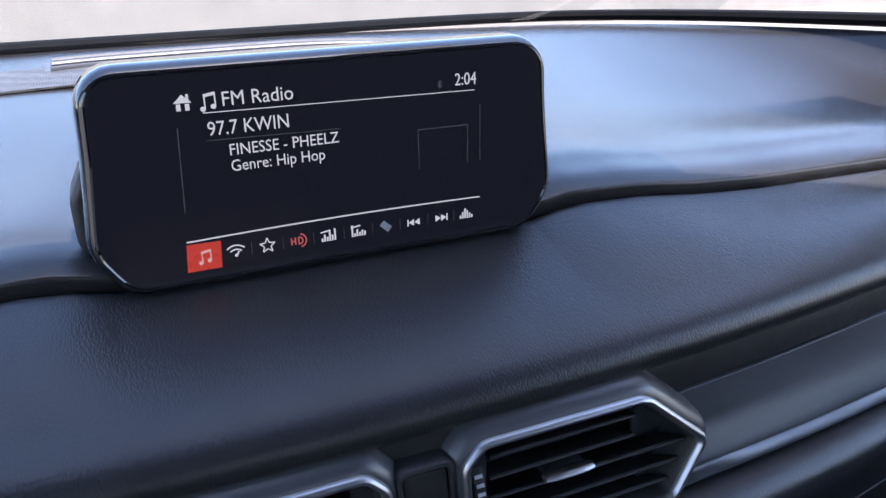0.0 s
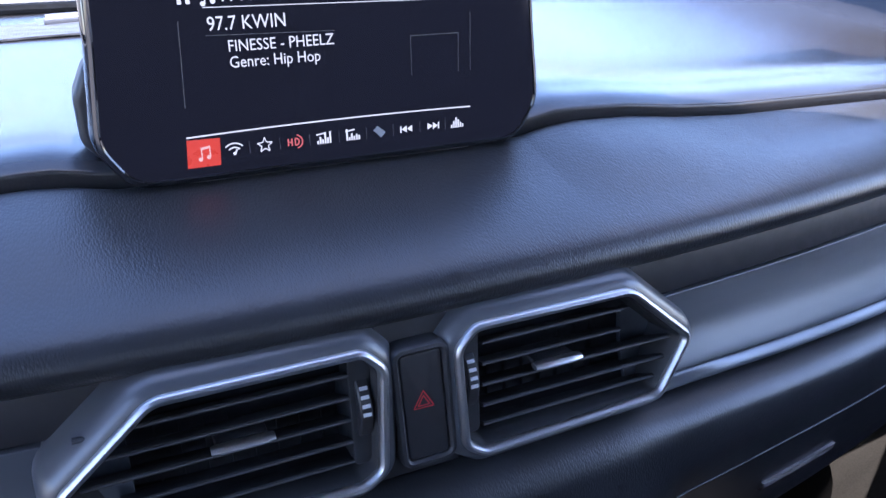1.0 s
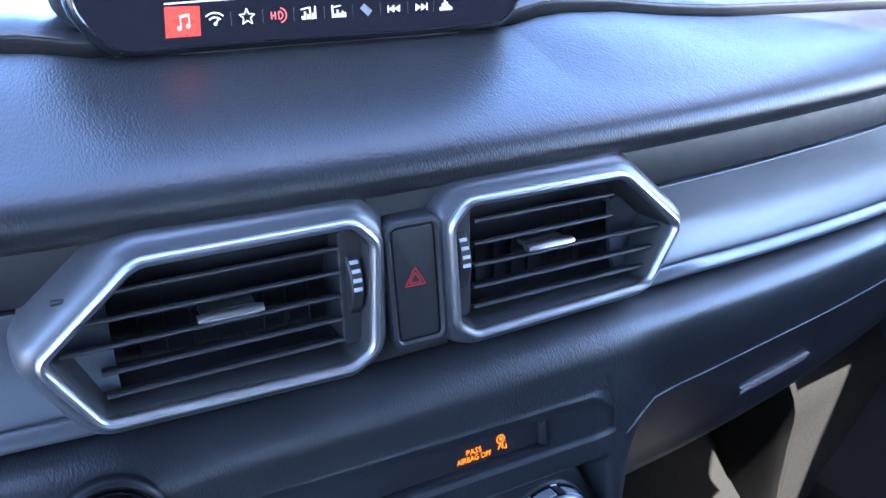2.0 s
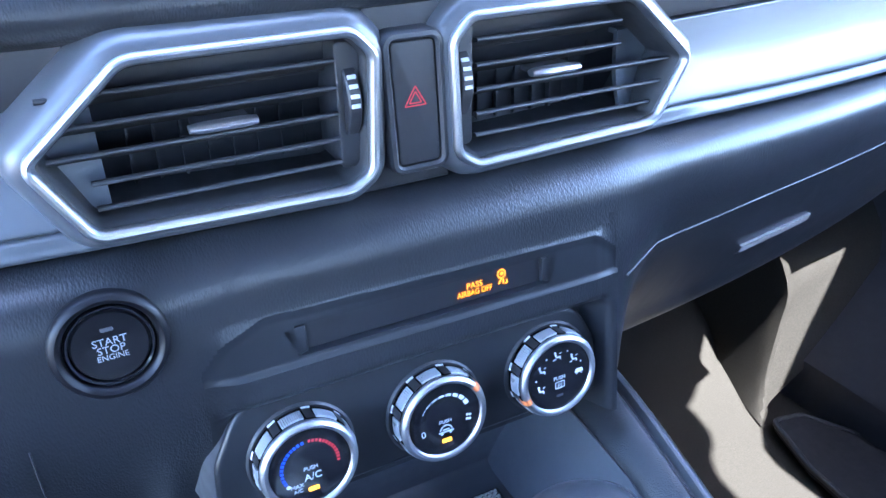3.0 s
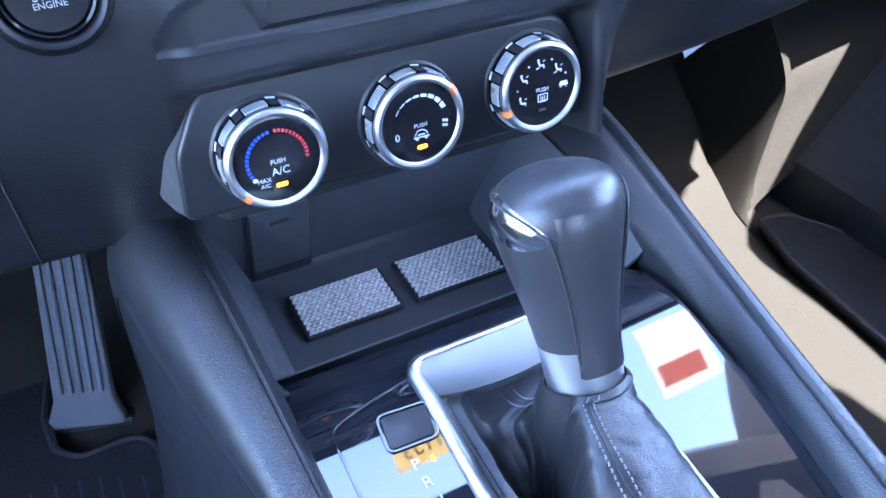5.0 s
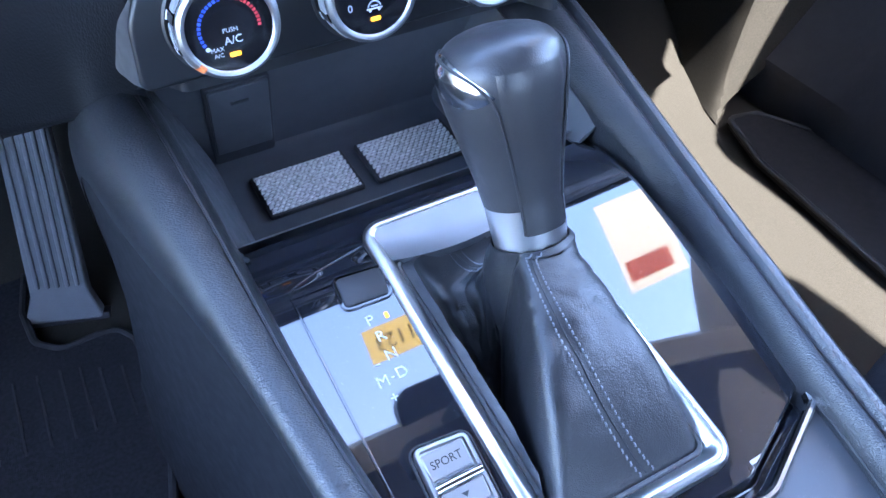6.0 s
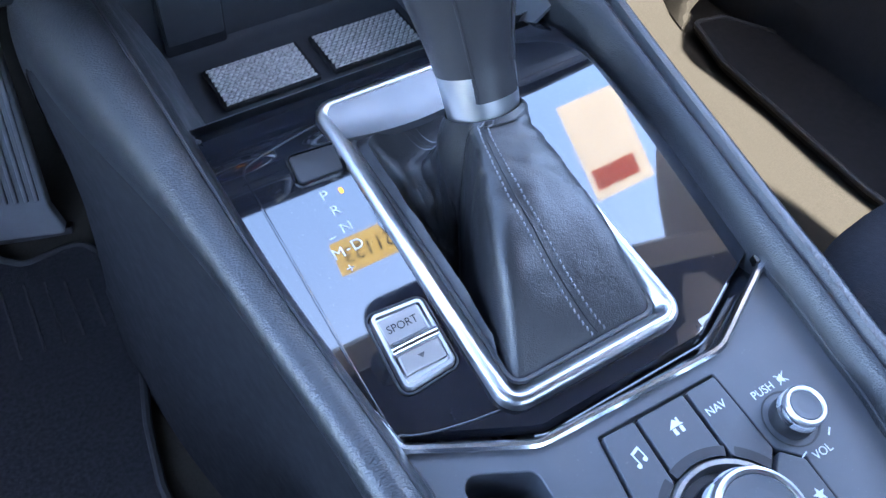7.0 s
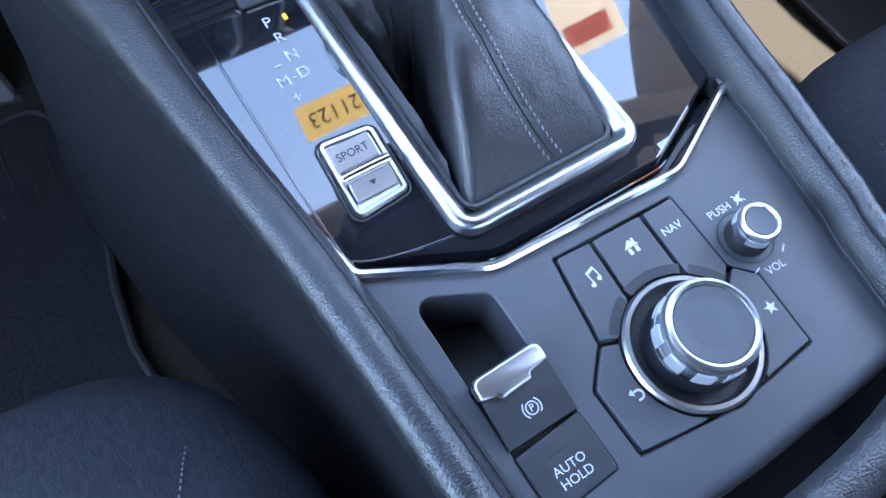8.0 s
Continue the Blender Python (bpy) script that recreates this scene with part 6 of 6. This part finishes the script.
# height of the folds round the lever: right, front, hollow left flank, rear ridge
FOLD_A = (0, 30, 60, 90, 135, 165, 180, 190, 200, 210, 219, 223, 227, 236, 270, 305, 318, 335, 360)
FOLD_H = (-0.16, -0.30, -0.50, -0.80, -1.10, -1.30, -1.40, -1.40, -1.50, -1.70, -1.60, -0.05, 0.28, 0.32, 0.25, 0.22, 0.18, 0.04, -0.16)
for i in range(STEPS + 1):
    t = i / STEPS
    row = []
    for k, (p, q) in enumerate(zip(base_p, top_p)):
        d = Vector(((p.x - ctr.x) / 0.0385, (p.y - ctr.y) / 0.0785, 0))
        corner = min(abs(d.x), abs(d.y)) / max(abs(d.x), abs(d.y), 1e-6)
        # the skirt spreads from a short upright neck under the collar
        e = min(1.0, t / 0.82) ** 1.05
        c = p.lerp(q, e)
        hgt = (q.z - p.z)
        if t > 0.72:
            c = c + Vector((c.x - A.x, c.y - A.y, 0.0)).normalized() * 0.0030 * ease(0.72, 0.86, t) * ease(1.0, 0.90, t)
        c.z = p.z + hgt * (0.82 * min(1.0, t / 0.82) ** 1.1 + 0.18 * max(0.0, (t - 0.82) / 0.18))
        rearness = max(0.0, -d.y)
        turn = math.degrees(math.atan2(d.y, d.x)) % 360
        fold = float(np.interp(turn, FOLD_A, FOLD_H))
        # on the driver's side the leather lies level inside the ring before it drops into the hollow
        c = c + Vector((0, 0, fold * (math.sin(math.pi * t ** 0.85) if fold > -0.6 else math.sin(math.pi * max(0.0, (t - 0.14) / 0.86))) * hgt))
        c = c + Vector((0.0042 * min(0.0, d.x), -0.001, 0.002)) * math.sin(math.pi * t ** 0.8) * ease(0.45, 0.8, rearness)
        wr = noise.noise(Vector((c.x * 90, c.y * 60, c.z * 110))) * (0.0026 if 150 < turn < 222 else 0.0010) + max(0.0, noise.noise(Vector((c.x * 70, c.y * 330 + c.x * 180, c.z * 330)))) * (0.0016 if 150 < turn < 222 else 0.0007 * ease(0.2, 0.7, t))
        body = 1.0 if turn >= 222 or d.x > 0 else 0.4
        slack = noise.noise(Vector((c.x * 38 + 7, c.y * 26, c.z * 30))) * 0.0020 * body
        # creases gathered below the neck
        gather = (math.sqrt(abs(math.sin(30 * t + 4 * noise.noise(Vector((c.x * 55, c.y * 55, 3.0))) + 2.5 * d.x))) - 0.75) * 0.0046 * ease(0.42, 0.58, t) * ease(0.92, 0.84, t) * max(0.0, 0.30 + noise.noise(Vector((c.x * 60, c.y * 45, 9.0))))
        wr += slack
        c = c + Vector((c.x - A.x, c.y - A.y, 0.004)).normalized() * gather * body
        c = c + (c - ctr).normalized() * wr * math.sin(math.pi * min(1, t * 1.1))
        row.append(c)
    rows.append(row)
rings(bm, rows, True)
gaiter = part("gaiter", bm, LEATHER, lever, "creased black leather gaiter with pale stitching", 60)
bm = bmesh.new()
sweep(bm, [p + Vector((0, 0, 0.001)) for p in base_p], oval(0.0016, 0.0014, 6), closed=True)
part("gaiter_welt", bm, LEATHER, gaiter)


def gaiter_point(k, t):
    i = min(STEPS - 1, int(t * STEPS))
    f = t * STEPS - i
    k0 = int(math.floor(k)) % N_B
    g = k - math.floor(k)
    a = rows[i][k0].lerp(rows[i][(k0 + 1) % N_B], g)
    b = rows[i + 1][k0].lerp(rows[i + 1][(k0 + 1) % N_B], g)
    return a.lerp(b, f)


rear_mid = min(range(N_B), key=lambda k: (base_p[k] - Vector((0.012, -0.2570, 0.73))).length)
front_mid = min(range(N_B), key=lambda k: (base_p[k] - Vector((-0.010, -0.1000, 0.745))).length)
for mid, span in ((rear_mid, (0.03, 0.97)), (front_mid, (0.05, 0.95))):
    for off in (-0.95, 0.95):
        bm = bmesh.new()
        nst = 44
        for i in range(nst):
            t0 = span[0] + (span[1] - span[0]) * i / nst
            t1 = t0 + (span[1] - span[0]) * 0.62 / nst
            k = mid + off * (1.15 + 0.5 * t0) - (13.0 * t0 ** 0.65 - 4.0 * ease(0.72, 0.98, t0)) * (mid == rear_mid)
            a, b = gaiter_point(k, t0), gaiter_point(k, t1)
            out = ((a + b) / 2 - (ctr + Vector((0, 0, -0.01)))).normalized() * 0.0007
            sweep(bm, [a + out * 0.3, (a + b) / 2 + out, b + out * 0.3], oval(0.00044, 0.00034, 5))
        tagged(part("stitching", bm, THREAD, gaiter, "pale grey stitching"), kind="stuff")
    bm = bmesh.new()
    sweep(bm, [gaiter_point(mid - (13.0 * t ** 0.65 - 4.0 * ease(0.72, 0.98, t)) * (mid == rear_mid), t) + Vector((0, 0, 0.0002)) for t in np.linspace(span[0], span[1], 26)], oval(0.0004, 0.0004, 5))
    part("gaiter_seam", bm, PLASTIC_DARK, gaiter)

# ---- glove box ----
glove = thing("glove_box", (0.43, 0.09, 0.79), "black glove box lid with a recessed latch", "glove box")


bm = bmesh.new()
sweep(bm, [low_at(x, 0.545 - 0.03 * ease(0.14, 0.30, x), 0.0003) for x in np.linspace(0.128, 0.66, 30)], oval(0.0008, 0.0006, 6))
part("lid_joint", bm, PLASTIC_DARK, glove)
# the latch's lit edge is put into its pale silver colour
bm = bmesh.new()
rows = [[low_at(x, f, o) for f, o in ((0.700, 0.0002), (0.702, 0.0030), (0.722, 0.0042), (0.728, 0.0008))] for x in np.linspace(0.285, 0.375, 12)]
rings(bm, rows, False)
part("latch", bm, SATIN, glove, "charcoal pull latch, coloured pale silver for its lit edge")

# ---- driver's footwell ----
pedal = thing("accelerator_pedal", (-0.245, 0.33, 0.35), "floor-hinged ribbed black accelerator pedal", "pedal")
PM = Matrix.Identity(4)
p0, p1 = Vector((-0.248, 0.330, 0.352)), Vector((-0.205, 0.398, 0.600))
pv = (p1 - p0).normalized()
pu = Vector((1, -0.25, 0))
pu = (pu - pv * pu.dot(pv)).normalized()
pn = pu.cross(pv)
PM.col[0][:3], PM.col[1][:3], PM.col[2][:3], PM.col[3][:3] = pu, pv, pn, p0
bm = bmesh.new()
prism(bm, rounded([(-0.042, 0.0), (0.042, 0.0), (0.030, 0.035), (0.024, 0.26), (-0.024, 0.26), (-0.030, 0.035)], 0.006, 3), PM, 0.006, -0.008, 0.003)
tread = part("tread", bm, PEDAL_GREY, pedal, "worn grey-black pedal plate")
for k in range(5):
    bm = bmesh.new()
    u = -0.020 + 0.010 * k
    box(bm, (u - 0.0022, 0.045, 0.005), (u + 0.0022, 0.255, 0.0095), 0.0012, PM)
    part("rib", bm, PEDAL_GREY, tread)
bm = bmesh.new()
box(bm, (-0.046, -0.006, -0.012), (0.046, 0.006, 0.004), 0.002, PM)
part("hinge", bm, PLASTIC, pedal)
floor_mat = thing("floor_mat", (-0.34, 0.1, 0.352), "black tufted floor mat cut out round the pedal", "mat")
MATO = [(-0.56, -0.40), (-0.21, -0.40), (-0.2085, -0.08), (-0.2130, -0.03), (-0.2050, 0.035), (-0.1870, 0.11), (-0.1840, 0.20), (-0.1860, 0.2550), (-0.2000, 0.2780), (-0.2200, 0.2800), (-0.2600, 0.2780), (-0.2830, 0.3000), (-0.2880, 0.3500), (-0.2740, 0.4300), (-0.2780, 0.4520), (-0.30, 0.462), (-0.56, 0.462)]
MATO = rounded(MATO, 0.02, 4)
FLAT = Matrix.Translation((0, 0, 0.358))
bm = bmesh.new()
prism(bm, MATO, FLAT, 0.006, -0.006, 0.003)
tuft = part("carpet", bm, MAT_CARPET, floor_mat, "black tufted pile")
bm = bmesh.new()
sweep(bm, [FLAT @ Vector((u, v, 0.0045)) for u, v in MATO], oval(0.0045, 0.0042, 8), closed=True)
part("binding", bm, RUBBER, floor_mat, "dark bound edge")
for x0, y0, y1 in ((-0.208, 0.158, 0.226), (-0.229, 0.158, 0.234), (-0.247, 0.158, 0.244), (-0.266, 0.158, 0.250), (-0.288, 0.160, 0.254), (-0.311, 0.162, 0.256), (-0.335, 0.162, 0.258)):
    bm = bmesh.new()
    box(bm, (x0 - 0.0012, y0, 0.3638), (x0 + 0.0012, y1, 0.3648))
    part("groove", bm, PLASTIC_DARK, tuft)
# passenger mat
mat2 = thing("floor_mat", (0.70, 0.1, 0.352), "black rubber-edged floor mat beside the door sill", "mat")
M2 = rounded([(0.620, -0.40), (0.745, -0.40), (0.745, 0.17), (0.705, 0.240), (0.660, 0.250), (0.630, 0.160), (0.620, 0.05), (0.606, -0.10), (0.610, -0.2)], 0.012, 4)
bm = bmesh.new()
prism(bm, M2, FLAT, 0.007, -0.006, 0.003)
part("carpet", bm, FLANK_DARK, mat2)
bm = bmesh.new()
sweep(bm, [FLAT @ Vector((u, v, 0.0055)) for u, v in M2], oval(0.0045, 0.0042, 8), closed=True)
part("binding", bm, RUBBER, mat2)
KICK = [((0.655, 0.262, 0.346), (0.668, 0.276, 0.350), (0.677, 0.283, 0.353), (0.700, 0.285, 0.372), (0.760, 0.280, 0.420), (0.86, 0.27, 0.50)),
        ((0.672, 0.310, 0.346), (0.688, 0.300, 0.392), (0.697, 0.300, 0.404), (0.720, 0.300, 0.425), (0.780, 0.295, 0.475), (0.88, 0.29, 0.55)),
        ((0.697, 0.380, 0.350), (0.716, 0.322, 0.462), (0.726, 0.320, 0.474), (0.748, 0.318, 0.492), (0.805, 0.310, 0.535), (0.90, 0.30, 0.60)),
        ((0.722, 0.450, 0.370), (0.732, 0.340, 0.520), (0.741, 0.337, 0.532), (0.765, 0.332, 0.546), (0.826, 0.322, 0.572), (0.92, 0.31, 0.63)),
        ((0.735, 0.560, 0.440), (0.745, 0.420, 0.600), (0.752, 0.415, 0.610), (0.775, 0.400, 0.620), (0.840, 0.380, 0.640), (0.93, 0.36, 0.68))]
bm = bmesh.new()
skin(bm, [smooth(r, 4) for r in zip(*[smooth(r, 4) for r in zip(*KICK)])], 0.004)
solid("kick_panel", bm, CARPET, "carpeted kick panel beside the passenger footwell, partly sunlit", "panel", "structure")

# ---- seats ----
def seat(sx, x_mid, y_front, name_label):
    st = thing("car_seat", (x_mid, y_front - 0.25, 0.40), name_label, "seat", group="front seats")
    b = bmesh.new()
    nu, nv = 28, 22
    loops = []
    half, depth = 0.211, 0.50
    for i in range(nu + 1):
        a = math.pi * (i / nu - 0.5)
        zf = math.sin(a)
        rf = max(0.02, math.cos(a)) ** 0.42
        lp = []
        for j in range(44):
            w = 2 * math.pi * j / 44
            cu, sv = math.cos(w), math.sin(w)
            ex = 0.55
            px = half * rf * math.copysign(abs(cu) ** ex, cu)
            py = depth / 2 * rf * math.copysign(abs(sv) ** ex, sv)
            z = 0.562 + 0.085 * math.copysign(abs(zf) ** 0.6, zf)
            if zf > 0:
                z -= 0.020 * (1 - (px / half) ** 2) * rf
            lp.append((x_mid + px, y_front - depth / 2 + py, z))
        loops.append(lp)
    rings(b, loops, True, True, True)
    part("cushion", b, CLOTH, st, "dark twill seat cushion", 60)
    b = bmesh.new()
    pts = [(x_mid - sx * dx, y_front + dy, z) for dx, dy, z in ((0.177, -0.055, 0.590), (0.169, -0.0745, 0.6145), (0.1585, -0.095, 0.6258), (0.149, -0.114, 0.6308), (0.130, -0.150, 0.6345), (0.115, -0.20, 0.636))]
    line = smooth(pts, 14)
    for p, q in zip(line[::2], line[1::2]):
        sweep(b, [p, q], oval(0.0005, 0.0005, 6))
    tagged(part("seam", b, THREAD, st, "pale dotted seam"), kind="stuff")
    b = bmesh.new()
    box(b, (x_mid - 0.19, y_front - 0.46, 0.37), (x_mid + 0.19, y_front - 0.05, 0.48), 0.02)
    part("base", b, PLASTIC_DARK, st)
    b = bmesh.new()
    box(b, (x_mid - 0.21, y_front - 0.64, 0.55), (x_mid + 0.21, y_front - 0.50, 1.20), 0.05)
    part("backrest", b, CLOTH, st, "dark twill backrest")
    return st


seat(-1, -0.345, -0.150, "dark twill car seat with a sewn cushion edge")
seat(1, 0.405, -0.205, "dark twill passenger seat beside the console")

# ---- windscreen stickers and mirror ----
def on_glass(x, y, off=0.004):
    xn = x / 0.78
    f = (BASE_Y - 0.075 * xn * xn - y) / (BASE_Y - HEAD_Y)
    f = max(0.0, min(1.0, f))
    return Vector((x, y, BASE_Z + (HEAD_Z - BASE_Z) * f ** 0.92 - off))


def glass_patch(x0, x1, y0, y1, off=0.004, skew=0.0):
    b = bmesh.new()
    rows = [[on_glass(x + skew * (y - y0), y, off) for x in np.linspace(x0, x1, 8)] for y in np.linspace(y0, y1, 6)]
    skin(b, rows)
    return b


tagc = thing("windscreen_sticker", on_glass(0.151, 0.092), "yellow paper stock sticker on the windscreen", "sticker")
part("paper", glass_patch(0.096, 0.207, 0.066, 0.119), STICKER, tagc)
slope = math.atan2(on_glass(0.151, 0.072).z - on_glass(0.151, 0.112).z, 0.04)
lettering("lettering", "21123", 0.036, Matrix.Translation(on_glass(0.151, 0.0925, 0.0075)) @ Matrix.Rotation(-slope, 4, "X") @ Matrix.Rotation(math.pi, 4, "Z"), DARK_INK, tagc, squash=0.95)
sheet = thing("windscreen_sheet", on_glass(0.60, 0.09), "cream paper sheet with a red band taped to the windscreen", "paper sheet")
part("paper", glass_patch(0.545, 0.665, 0.000, 0.175, 0.004, -0.05), PAPER, sheet)
part("band", glass_patch(0.552, 0.640, 0.016, 0.052, 0.007, -0.05), PAPER_RED, sheet, "red printed band")
mirror = thing("rear_view_mirror", (0.17, -0.09, 1.42), "black rear-view mirror below the windscreen header", "mirror")
bm = bmesh.new()
MM = plane_at((0.175, -0.115, 1.425), -12.0)
prism(bm, rounded([(-0.115, -0.035), (0.115, -0.035), (0.12, 0.035), (-0.12, 0.035)], 0.022, 6), MM, 0.012, -0.022, 0.006)
part("shell", bm, PLASTIC_DARK, mirror)
bm = bmesh.new()
cap(bm, rounded([(-0.110, -0.030), (0.110, -0.030), (0.114, 0.030), (-0.114, 0.030)], 0.018, 6), MM, 0.0125)
part("mirror_glass", bm, BRIGHT, mirror, "mirror glass")
bm = bmesh.new()
box(bm, (0.155, -0.10, 1.44), (0.195, -0.05, 1.535), 0.008)
part("mount", bm, PLASTIC_DARK, mirror)
shroud = thing("sensor_shroud", (0.20, -0.02, 1.52), "black sensor shroud at the top of the windscreen", "shroud")
bm = bmesh.new()
sh = rounded([(0.095, -0.075), (0.320, -0.075), (0.315, 0.012), (0.100, 0.016)], [0.002, 0.002, 0.02, 0.03], 5)
rings(bm, [[on_glass(u, v, 0.003) for u, v in sh], [on_glass(u, v, 0.016) for u, v in inset(sh, 0.003)]], True, True, True)
part("cover", bm, PLASTIC_DARK, shroud)
